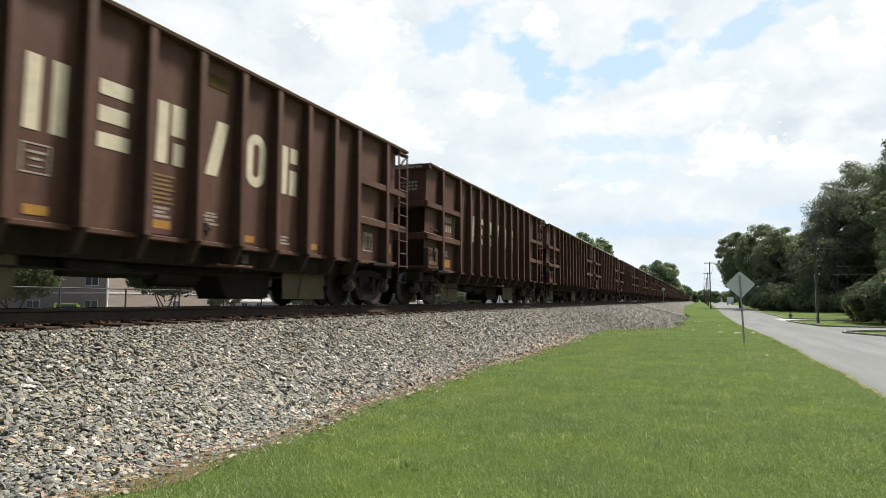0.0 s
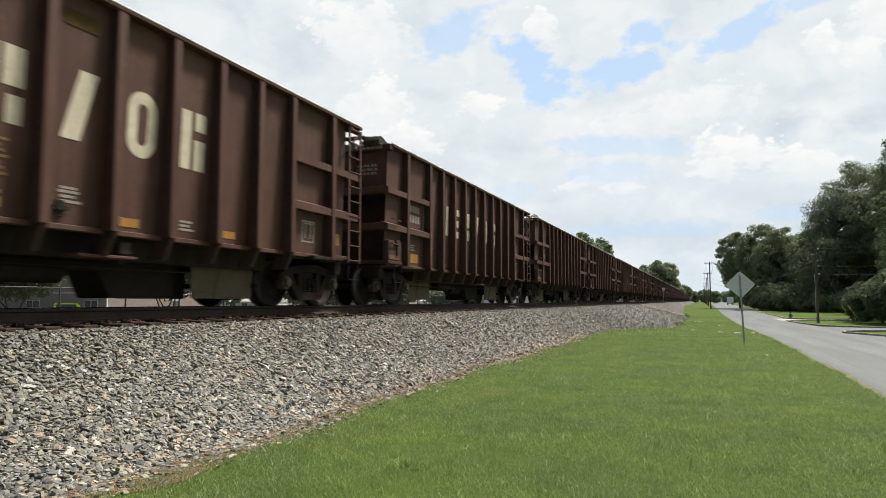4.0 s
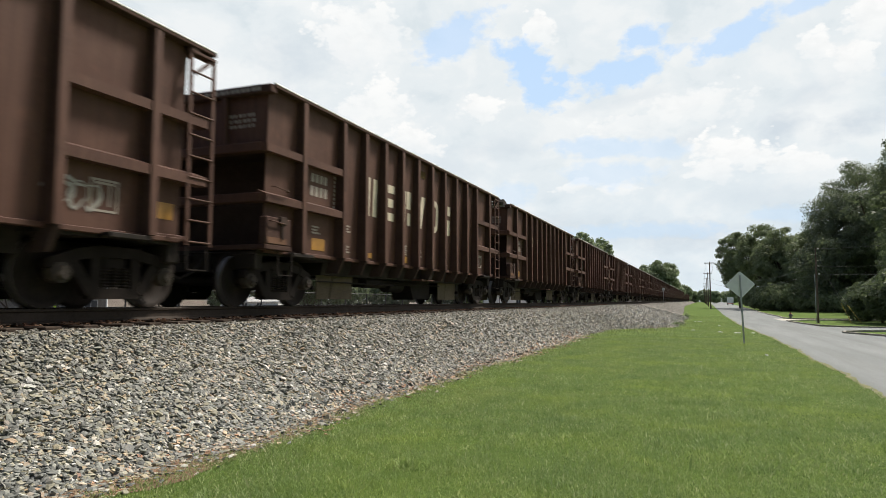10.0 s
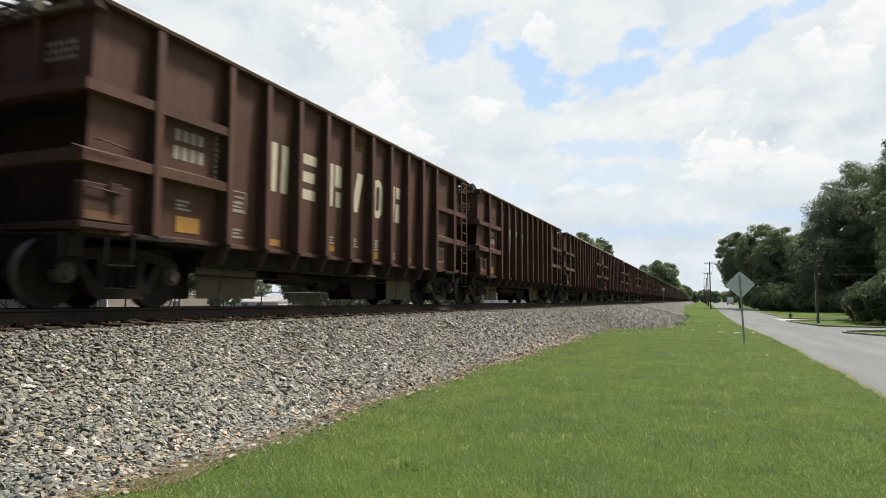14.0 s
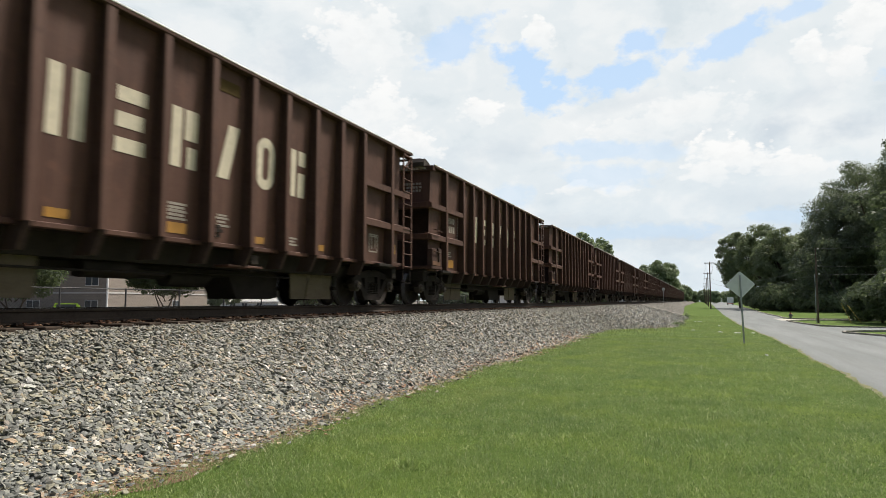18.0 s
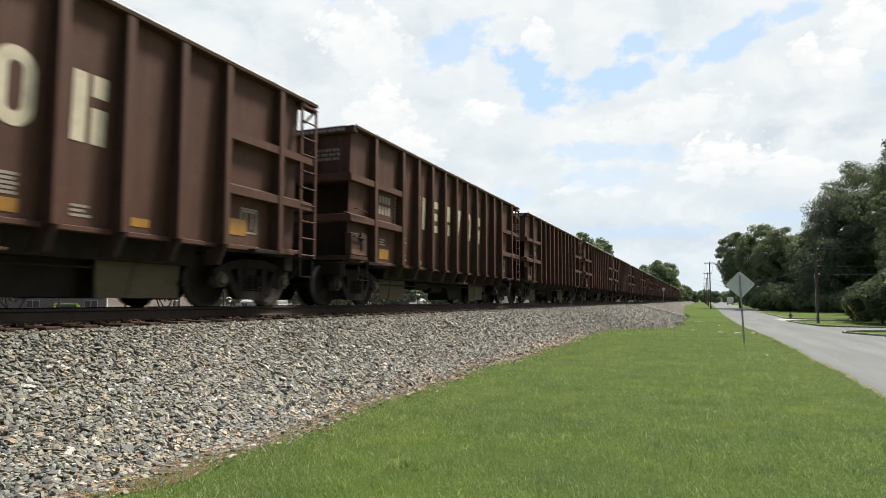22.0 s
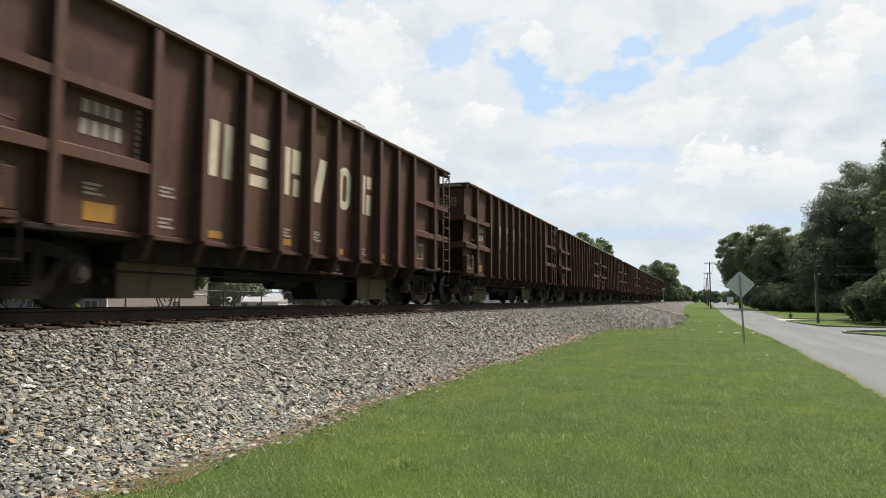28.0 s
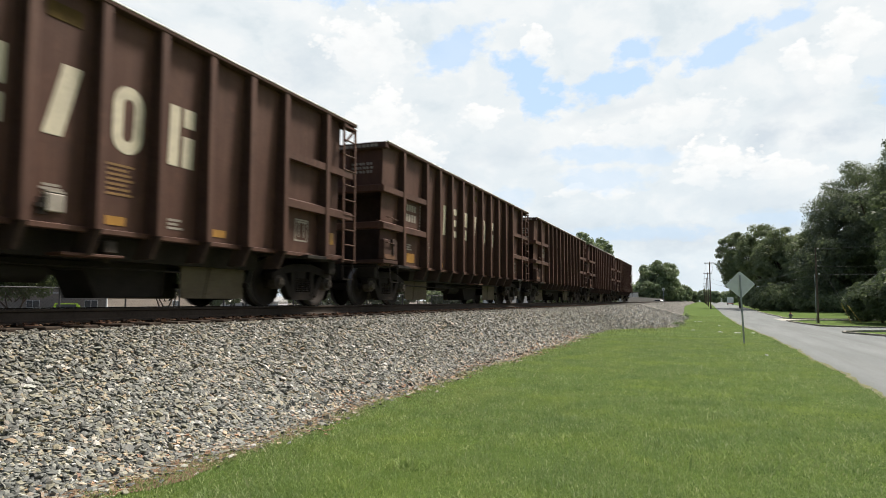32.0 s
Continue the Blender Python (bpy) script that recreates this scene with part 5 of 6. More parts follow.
    part("window", Shape().box(0.8, 0.815, -1.2, 0.4, 0.95, 1.32), PANE, v, "dark side glass")
    for y in (-1.0, 1.0):
        for x in (-0.75, 0.75):
            part("wheel", Shape().tube((x - 0.1, y, 0.3), (x + 0.1, y, 0.3), 0.3, n=16), WIREM, v)
    # distant white box truck on the road and a pale car beyond the line
    w = thing("box_truck", "white box truck with a red cab far down the road", "truck", pose(11.0, 296.0, 0.02))
    part("box", Shape().box(-1.15, 1.15, -3.0, 2.0, 0.75, 3.1, 0.04), TRIMW, w)
    part("cab", Shape().prism_x([(2.05, 0.6), (3.9, 0.6), (3.9, 1.4), (3.3, 2.4), (2.05, 2.4)], -1.05, 1.05), plain("red_cab_paint", (0.4, 0.05, 0.03), 0.4), w)
    part("bumper", Shape().box(-1.1, 1.1, -3.12, -3.0, 0.55, 0.75), plain("red_marker_board", (0.45, 0.07, 0.04), 0.5), w)
    for y in (-2.0, 2.9):
        for x in (-0.95, 0.95):
            part("wheel", Shape().tube((x - 0.12, y, 0.42), (x + 0.12, y, 0.42), 0.42, n=14), WIREM, w)
    c = thing("pale_car", "distant pale parked car beyond the tracks", "car", pose(-8.0 - 6.0, 240.0, 0.6, 0, 0, 70))
    part("body", Shape().prism_x([(-2.2, 0.3), (2.2, 0.3), (2.2, 0.8), (1.2, 0.95), (0.6, 1.45), (-1.0, 1.45), (-1.9, 0.95), (-2.2, 0.9)], -0.85, 0.85), TRIMW, c)
    part("window", Shape().prism_x([(-1.6, 0.97), (1.0, 0.97), (0.55, 1.38), (-0.95, 1.38)], -0.87, 0.87), PANE, c, "dark side glass")
    for y in (-1.4, 1.4):
        part("wheel", Shape().tube((-0.88, y, 0.32), (0.88, y, 0.32), 0.32, n=14), WIREM, c)


behind_track()


# ---- gondola cars ----
POSTS = [1.13, 2.66] + [2.66 + 0.998 * i for i in range(1, 10)] + [13.09]
BODY_START = 0.12
BODY_END = 13.78
PITCH = 15.72
SHEET_X = 1.41
FOOT_X = 1.32
TILT = math.atan2(SHEET_X - FOOT_X, 2.9)
FACE_X = 1.55
TOP_Z = 3.97
SILL_Z = 1.02
WHEEL_R = 0.457
AXLES = [0.1, 1.88, 12.06, 13.78]


def truck_frame():
    s = Shape()
    for a, b, w in (((-1.0, 0.57), (-0.66, 0.69), 0.2), ((-0.68, 0.69), (-0.3, 0.76), 0.17), ((-0.32, 0.76), (0.32, 0.76), 0.17), ((0.3, 0.76), (0.68, 0.69), 0.17), ((0.66, 0.69), (1.0, 0.57), 0.2),
                    ((-0.68, 0.6), (-0.4, 0.21), 0.15), ((-0.42, 0.2), (0.42, 0.2), 0.13), ((0.4, 0.21), (0.68, 0.6), 0.15), ((-0.33, 0.2), (-0.33, 0.76), 0.14), ((0.33, 0.2), (0.33, 0.76), 0.14)):
        s.bar((1.02, a[0], a[1]), (1.02, b[0], b[1]), 0.15, w, (1, 0, 0))
    for y in (-0.889, 0.889):
        s.box(0.93, 1.11, y - 0.17, y + 0.17, 0.5, 0.64, 0.02)
    return s.mesh("side_frame", TRUCK)


def spring_coil():
    """One coil spring, ridged along its height."""
    s = Shape()
    n, v, f = 9, [], []
    for i in range(14):
        r = 0.085 if i % 2 else 0.064
        for k in range(n):
            a = 2 * math.pi * k / n
            v.append((1.02 + r * math.cos(a), r * math.sin(a), 0.28 + 0.0208 * i))
    for i in range(13):
        for k in range(n):
            q = (k + 1) % n
            f.append((i * n + k, i * n + q, (i + 1) * n + q, (i + 1) * n + k))
    s.add(v, f)
    return s.mesh("spring", TRUCK)


def wheelset():
    s = Shape()
    for k in (-1, 1):
        prof = [(0.69, 0.1), (0.7, 0.14), (0.712, 0.36), (0.692, 0.4), (0.692, WHEEL_R + 0.024), (0.712, WHEEL_R + 0.02), (0.724, WHEEL_R)]
        rim = [(0.824, WHEEL_R - 0.006), (0.826, 0.39), (0.775, 0.365), (0.765, 0.15), (0.81, 0.13), (0.81, 0.09)]
        s.slot = 0
        s.lathe([(k * x, r) for x, r in prof])
        s.lathe([(k * x, r) for x, r in rim])
        s.slot = 1
        s.lathe([(k * 0.724, WHEEL_R), (k * 0.824, WHEEL_R - 0.006)])
    s.slot = 0
    s.tube((-0.98, 0, 0), (0.98, 0, 0), 0.08, n=12)
    return s.mesh("wheelset", WHEEL, TREAD)


def bearing():
    s = Shape()
    s.tube((0.97, 0, 0), (1.13, 0, 0), 0.135, n=14)
    s.tube((1.13, 0, 0), (1.19, 0, 0), 0.1, 0.085, n=12)
    for i in range(3):
        a = 2 * math.pi * i / 3
        s.tube((1.19, 0.05 * math.cos(a), 0.05 * math.sin(a)), (1.205, 0.05 * math.cos(a), 0.05 * math.sin(a)), 0.02, n=6)
    return s.mesh("bearing_cap", CAP)


def mark_plate(rects):
    """Plain painted shapes, in a bay's plane: y and z spans."""
    s = Shape()
    for y0, y1, z0, z1 in rects:
        s.box(0, 0.004, y0, y1, z0, z1)
    return s


def ring_plate(w, h, band):
    """A tall rounded ring of paint."""
    s = Shape()
    n = 32
    o, i = [], []
    for k in range(n):
        a = 2 * math.pi * k / n
        cy, cz = math.cos(a), math.sin(a)
        off = (h - w) / 2 * (1 if cz >= 0 else -1)
        o.append((cy * w / 2, cz * w / 2 + off))
        i.append((cy * (w / 2 - band), cz * (w / 2 - band) + off))
    v = [(x, y, z) for x in (0, 0.004) for y, z in o + i]
    f = []
    for k in range(n):
        q = (k + 1) % n
        f += [(k, q, n + q, n + k), (2 * n + k, 3 * n + k, 3 * n + q, 2 * n + q), (k, 2 * n + k, 2 * n + q, q), (n + k, n + q, 3 * n + q, 3 * n + k)]
    s.add(v, f)
    return s


def load_mesh(name, seed, peaks):
    """Rough stone inside the body, with mounds that rise above the rim."""
    rng = random.Random(seed)
    v, f = [], []
    ny, nx = 110, 22
    for j in range(ny + 1):
        y = 0.15 + (BODY_END - 0.3) * j / ny
        for i in range(nx + 1):
            x = -1.38 + 2.76 * i / nx
            e = 1 - (x / 1.38) ** 2
            k = noise.noise(Vector((y * 0.8 + seed * 7, x * 0.8, seed)))
            z = 3.45 + 0.25 * e + 0.12 * k + 0.05 * rng.uniform(-1, 1)
            for c, top in peaks:
                z += top * math.exp(-((y - c) / 1.7) ** 2 - ((x - 0.45) / 0.75) ** 2) * (1 + 0.3 * k)
            z -= 0.4 * max(0, 1 - y / 0.8) + 0.4 * max(0, 1 - (BODY_END - y) / 0.8)
            v.append((x, y, z))
    w = nx + 1
    for j in range(ny):
        for i in range(nx):
            a = j * w + i
            f += [(a, a + 1, a + w + 1), (a, a + w + 1, a + w)]
    return fast_mesh(name, v, f, BED)


def on_sheet(y, z=0.0):
    """A place on the leaning side sheet."""
    return pose(FOOT_X + 0.002, y, SILL_Z, 0, math.degrees(TILT), 0) @ Matrix.Translation((0, 0, z - SILL_Z))


def build_gondola(label):
    t = thing("gondola_car", label, "rail car", pose(0, -60, RAIL_Z), "cars of the train")
    # body sheets
    lean = [(FOOT_X - 0.015, SILL_Z), (FOOT_X, SILL_Z), (SHEET_X, SILL_Z + 2.9), (SHEET_X - 0.015, SILL_Z + 2.9)]
    part("side_sheet", Shape().prism_y(lean, BODY_START, BODY_END), PAINT, t)
    part("side_sheet", Shape().prism_y([(-x, z) for x, z in lean], BODY_START, BODY_END), PAINT, t)
    for y, k in ((BODY_START, 0.6), (BODY_END - 0.015, -0.6)):
        xa, xb = FOOT_X + 1.73 * math.tan(TILT), FOOT_X + 2.89 * math.tan(TILT)
        part("end_sheet", Shape().prism_y([(-xa, 2.75), (xa, 2.75), (xb, TOP_Z - 0.06), (-xb, TOP_Z - 0.06)], y, y + 0.014), PAINT, t)
        # the recess's shade is put into the bulkhead and shelf colour
        part("bulkhead", Shape().box(-FOOT_X + 0.01, FOOT_X - 0.01, y + k, y + k + 0.015, SILL_Z, 2.74), SHADE_DARK, t, "bulkhead darkened by recess shade put into its colour")
        part("end_shelf", Shape().box(-SHEET_X + 0.09, SHEET_X - 0.09, min(y, y + k), max(y, y + k), 2.74, 2.75), SHADE_DARK, t)
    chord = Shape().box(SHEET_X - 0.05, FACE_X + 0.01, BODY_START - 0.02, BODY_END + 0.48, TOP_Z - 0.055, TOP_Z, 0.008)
    # the chord's dim face is painted in, through the darker brown
    part("top_chord", chord, SHADE_BROWN, t)
    # this pale strip is the rim's bright highlight, put in as colour
    part("rim_edge", Shape().box(FACE_X - 0.035, FACE_X + 0.014, BODY_START - 0.02, BODY_END + 0.48, TOP_Z + 0.001, TOP_Z + 0.028, 0.006), RIM, t, "pale strip along the rim holding its sky glint")
    part("top_chord", Shape().box(-FACE_X - 0.01, -SHEET_X + 0.05, BODY_START - 0.02, BODY_END + 0.02, TOP_Z - 0.055, TOP_Z, 0.008), PAINT, t)
    for y0, y1 in ((BODY_START - 0.14, BODY_START + 0.05), (BODY_END - 0.05, BODY_END + 0.14)):
        part("end_chord", Shape().box(-FACE_X + 0.006, FACE_X - 0.006, y0, y1, TOP_Z - 0.16, TOP_Z - 0.012, 0.012), SHADE_BROWN, t)
    part("side_sill", Shape().box(FOOT_X - 0.05, FOOT_X + 0.06, BODY_START, BODY_END, SILL_Z - 0.06, SILL_Z + 0.01, 0.008), PAINT, t)
    # posts with a tapered foot below the sill
    near = Shape()
    a, b, c = FOOT_X - 0.005, FACE_X - 0.012, FACE_X
    z0, z1 = SILL_Z - 0.02, TOP_Z - 0.055
    near.add([(b, -0.068, z0), (c, -0.056, z0), (c, 0.056, z0), (b, 0.068, z0), (b, -0.078, z1), (c, -0.066, z1), (c, 0.066, z1), (b, 0.078, z1)],
             [(0, 1, 5, 4), (1, 2, 6, 5), (2, 3, 7, 6), (0, 3, 2, 1), (4, 5, 6, 7)])
    # flanks get the darker brown, so their unlit look is in the colour
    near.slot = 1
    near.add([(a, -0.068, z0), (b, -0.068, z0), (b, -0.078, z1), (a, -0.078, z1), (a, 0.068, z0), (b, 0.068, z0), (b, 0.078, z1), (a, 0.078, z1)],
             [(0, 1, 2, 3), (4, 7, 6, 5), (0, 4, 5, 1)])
    near = near.mesh("post", PAINT, SHADE_BROWN)
    # feet below the sill: their dimness is in the colour too
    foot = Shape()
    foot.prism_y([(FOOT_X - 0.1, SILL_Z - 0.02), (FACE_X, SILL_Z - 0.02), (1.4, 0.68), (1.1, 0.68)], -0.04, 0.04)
    foot = foot.mesh("post_foot", SHADE_DARK)
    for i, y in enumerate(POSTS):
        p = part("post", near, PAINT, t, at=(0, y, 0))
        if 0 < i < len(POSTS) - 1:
            part("post_foot", foot, SHADE_DARK, p)
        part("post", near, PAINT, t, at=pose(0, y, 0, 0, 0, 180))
    # stiffeners of the end bays
    def stiff(y0, y1):
        return Shape().prism_y([(FOOT_X, 0.0), (FACE_X - 0.02, 0.0), (FACE_X - 0.02, 0.14), (FOOT_X, 0.22)], y0, y1)
    spans = [(BODY_START - 0.18, POSTS[0] - 0.075), (POSTS[0] + 0.075, POSTS[1] - 0.075), (POSTS[10] + 0.075, POSTS[11] - 0.075), (POSTS[11] + 0.075, BODY_END + 0.35)]
    for y0, y1 in spans:
        me = stiff(y0, y1).mesh("stiffener", PAINT)
        for z in (1.84, 2.74):
            part("stiffener", me, PAINT, t, at=(0, 0, z))
    for y0, y1 in ((BODY_START - 0.2, BODY_START), (BODY_END, BODY_END + 0.2)):
        for z in (1.84, 2.74):
            part("end_stiffener", Shape().box(-SHEET_X, SHEET_X, y0, y1, z, z + 0.17, 0.015), PAINT, t)
    for x in (-0.5, 0.5):
        part("end_post", Shape().box(x - 0.05, x + 0.05, BODY_START - 0.12, BODY_START, 2.9, TOP_Z - 0.16), PAINT, t)
    # end platform and its boxes
    part("end_box", Shape().box(-FACE_X, FACE_X, -0.1, 0.7, SILL_Z - 0.02, SILL_Z + 0.07, 0.012).box(1.40, FACE_X, -0.08, 0.66, SILL_Z + 0.07, 1.58, 0.015), SHADE_BROWN, t)
    part("end_box", Shape().box(-1.36, 1.36, BODY_END - 0.7, BODY_END + 0.2, SILL_Z - 0.02, SILL_Z + 0.05, 0.012), PAINT, t)
    part("bolster_plate", Shape().box(-FACE_X + 0.05, FACE_X - 0.02, 0.8, 1.5, SILL_Z - 0.1, SILL_Z - 0.03, 0.01), UNDER, t)
    part("bolster_plate", Shape().box(-FACE_X + 0.05, FACE_X - 0.02, 12.4, 13.1, SILL_Z - 0.1, SILL_Z - 0.03, 0.01), UNDER, t)
    part("handhold", Shape().tube((FACE_X + 0.05, 0.1, 2.12), (FACE_X + 0.05, 0.55, 2.08), 0.012, n=6).tube((FACE_X - 0.02, 0.1, 2.12), (FACE_X + 0.05, 0.1, 2.12), 0.012, n=6).tube((FACE_X - 0.02, 0.55, 2.08), (FACE_X + 0.05, 0.55, 2.08), 0.012, n=6), PAINT, t)
    part("handhold", Shape().tube((FACE_X + 0.05, 0.0, 1.5), (FACE_X + 0.05, 0.4, 1.48), 0.012, n=6).tube((FACE_X - 0.02, 0.0, 1.5), (FACE_X + 0.05, 0.0, 1.5), 0.012, n=6), PAINT, t)
    part("latch_bracket", Shape().box(FACE_X, FACE_X + 0.05, 0.28, 0.48, 1.46, 1.6, 0.008).box(FACE_X, FACE_X + 0.03, 0.36, 0.42, 1.2, 1.46), SHADE_DARK, t, "dark bracket on the corner box")
    part("scuffed_strip", Shape().box(FACE_X + 0.001, FACE_X + 0.005, -0.04, 0.52, SILL_Z + 0.09, SILL_Z + 0.2), RUSTY, t, "pale scuffed strip along the foot")
    part("end_rim", Shape().box(-SHEET_X + 0.1, SHEET_X - 0.1, BODY_START - 0.12, BODY_START + 0.02, TOP_Z - 0.019, TOP_Z + 0.004, 0.004), RIM, t, "end rim scraped to pale bare steel")
    # underframe
    s = Shape()
    s.prism_y([(1.24, 1.0), (1.0, 0.96), (0.94, 0.66), (-0.94, 0.66), (-1.0, 0.96), (-1.24, 1.0)], 2.7, 11.6)
    s.box(-0.35, 0.35, -0.2, BODY_END + 0.2, 0.62, 1.0)
    s.box(-1.3, 1.3, 0.02, 2.75, 0.92, 1.02)
    s.box(-1.3, 1.3, 11.55, BODY_END - 0.02, 0.92, 1.02)
    part("underframe", s, UNDER, t)
    for y0, y1 in ((2.75, 4.35), (9.85, 11.45)):
        s = Shape()
        s.prism_x([(y0, 0.72), (y0 + 0.02, 0.14), (y1 - 0.04, 0.14), (y1, 0.74), ((y0 + y1) / 2, 0.72)], 0.78, 0.8)
        s.bar((0.805, y0 + 0.55, 0.15), (0.805, y0 + 0.7, 0.7), 0.03, 0.03)
        part("slope_sheet", s, SLOPE, t, "pale dusty slope sheet")
        part("slope_sheet", Shape().box(-0.8, -0.78, y0, y1, 0.14, 0.74), SLOPE, t)
    part("discharge_hopper", Shape().prism_x([(8.2, 0.68), (9.8, 0.68), (9.75, 0.16), (8.5, 0.14)], -0.1, 0.55), UNDER, t, "dark discharge hopper")
    part("brake_cylinder", Shape().tube((0.7, 5.0, 0.56), (0.7, 5.9, 0.56), 0.14, n=12).tube((0.7, 5.9, 0.56), (0.7, 6.7, 0.54), 0.025, n=6), UNDER, t)
    part("air_valve", Shape().box(1.12, 1.3, 7.95, 8.15, 0.72, 0.9, 0.02).tube((1.2, 8.05, 0.6), (1.2, 8.05, 0.74), 0.04, n=8), CAP, t, "pale dusty air valve")
    part("brake_rigging", Shape().box(0.15, 0.6, 4.5, 8.3, 0.53, 0.66, 0.02).box(0.3, 0.5, 5.2, 7.9, 0.45, 0.53, 0.02), UNDER, t)
    part("air_reservoir", Shape().tube((0.45, 6.8, 0.5), (0.45, 7.7, 0.5), 0.17, n=12).tube((0.45, 7.7, 0.5), (0.45, 7.8, 0.5), 0.17, 0.08, 12), UNDER, t)
    part("brake_rod", Shape().tube((0.9, 2.6, 0.52), (0.9, 6.4, 0.5), 0.018, n=6).tube((0.5, 4.4, 0.58), (0.9, 9.7, 0.55), 0.015, n=6), UNDER, t)
    part("lever_plate", Shape().box(1.05, 1.35, 7.3, 8.2, 0.66, 0.7, 0.008), PAINT, t)
    for y0, y1 in ((BODY_START - 0.12, BODY_START + 0.12), (BODY_END - 0.12, BODY_END + 0.12)):
        part("end_sill", Shape().box(-1.25, 1.25, y0, y1, 0.66, 0.995, 0.015), UNDER, t, "dark cast end sill")
    # couplers
    for y, d in ((-0.2, -1), (BODY_END + 0.2, 1)):
        e = 0.84 if d > 0 else 0.66
        s = Shape()
        s.box(-0.07, 0.07, min(y, y + d * e * 0.6), max(y, y + d * e * 0.6), 0.78, 0.92, 0.015)
        s.box(-0.14, 0.12, min(y + d * e * 0.55, y + d * e), max(y + d * e * 0.55, y + d * e), 0.74, 0.98, 0.03)
        part("coupler", s, TRUCK, t)
        h = Shape()
        pts = [(0.3, y, 0.85), (0.32, y + d * 0.25, 0.6), (0.25, y + d * 0.5, 0.48), (0.15, y + d * e, 0.56)]
        for a, b in zip(pts, pts[1:]):
            h.tube(a, b, 0.025, n=7)
        part("air_hose", h, UNDER, t)
    part("uncoupling_lever", Shape().tube((0.1, -0.3, 0.95), (1.5, -0.3, 0.9), 0.014, n=6).tube((1.5, -0.3, 0.9), (1.52, -0.32, 0.62), 0.014, n=6), TRUCK, t)
    # trucks
    frame_me, spring_me, set_me, cap_me = truck_frame(), spring_coil(), wheelset(), bearing()
    bolster = Shape().box(-1.05, 1.05, -0.2, 0.2, 0.5, 0.76, 0.03).mesh("bolster", TRUCK)
    for y in (0.99, 12.92):
        b = part("bolster", bolster, TRUCK, t, at=(0, y, 0))
        for a in (0, 180):
            part("side_frame", frame_me, TRUCK, b, at=pose(0, 0, 0, 0, 0, a))
            for o in (-0.17, 0.0, 0.17):
                part("spring", spring_me, TRUCK, b, at=pose(0, o, 0, 0, 0, a))
    for y in AXLES:
        w = part("wheelset", set_me, WHEEL, t, at=(0, y, WHEEL_R))
        part("bearing_cap", cap_me, CAP, w, "pale dusty bearing cap")
    for y in (3.0 - 0.55, 11.4):
        part("brake_beam", Shape().box(-0.9, 0.9, y, y + 0.08, 0.34, 0.42), UNDER, t)
    # ladder at the trailing end, steps at both
    s = Shape()
    lx = FACE_X - 0.03
    for y in (BODY_END - 0.03, BODY_END + 0.46):
        s.box(lx - 0.012, lx + 0.012, y - 0.032, y + 0.032, 0.92, TOP_Z - 0.1)
    lad = part("ladder", s, PAINT, t)
    rung = Shape().tube((lx + 0.012, BODY_END - 0.03, 0), (lx + 0.012, BODY_END + 0.46, 0), 0.016, n=6).mesh("rung", PAINT)
    for i in range(9):
        part("rung", rung, PAINT, lad, at=(0, 0, 0.97 + 0.322 * i))
    part("ladder_top", Shape().box(SHEET_X - 0.02, FACE_X, BODY_END, BODY_END + 0.48, TOP_Z - 0.14, TOP_Z - 0.1).bar((lx, BODY_END + 0.05, TOP_Z - 0.45), (lx, BODY_END + 0.42, TOP_Z - 0.14), 0.02, 0.05), PAINT, t)
    for y in (0.35, BODY_END + 0.0):
        s = Shape()
        for k in (0.0, 0.42):
            s.box(FACE_X - 0.055, FACE_X - 0.042, y + k - 0.014, y + k + 0.014, 0.57, SILL_Z)
        s.box(FACE_X - 0.1, FACE_X - 0.02, y - 0.014, y + 0.434, 0.55, 0.57)
        part("stirrup_step", s, TRUCK, t, "dark steel stirrup step")
    # painted marks in the six middle bays, as plain blocks
    x = SHEET_X + 0.001
    w, z0, z1 = 0.5, 2.09, 2.985
    mid = [(POSTS[i] + POSTS[i + 1]) / 2 + 0.04 for i in range(2, 8)]
    slant = Shape().prism_x([(-0.25, z0), (0.02, z0), (0.25, z1), (-0.02, z1)], 0, 0.004)
    shapes = [mark_plate([(-0.27, -0.075, z0, z1), (0.075, 0.27, z0, z1)]),
              mark_plate([(-0.26, 0.25, z0, z0 + 0.2), (-0.26, 0.21, 2.43, 2.64), (-0.26, 0.25, z1 - 0.2, z1)]),
              mark_plate([(-0.27, -0.065, z0, z1), (0.0, 0.26, 2.52, z1), (0.065, 0.26, z0, 2.42)]),
              slant,
              ring_plate(0.52, z1 - z0 + 0.03, 0.17),
              mark_plate([(-0.26, -0.055, z0, z1), (0.02, 0.25, 2.7, z1), (0.02, 0.25, z0, 2.56)])]
    for i, (y, sh) in enumerate(zip(mid, shapes)):
        part("painted_mark", sh, CREAM, t, "large cream painted mark", on_sheet(y, (z0 + z1) / 2 if i == 4 else 0.0))
    # small plates and stencils
    tag = Shape().box(0, 0.005, -0.16, 0.16, 0, 0.12, 0.0).mesh("reflector", YELLOW)
    for y, z in ((POSTS[2] + 0.5, 1.1), (POSTS[4] + 0.45, 1.14), (POSTS[8] + 0.45, 1.12), (POSTS[6] + 0.42, 1.1)):
        part("reflector", tag, YELLOW, t, "yellow reflective strip", on_sheet(y, z))
    part("reflector", Shape().box(0, 0.005, -0.24, 0.24, 0, 0.24).mesh("reflector", YELLOW), YELLOW, t, "yellow square panel", on_sheet(1.95, 1.12))
    box = Shape()
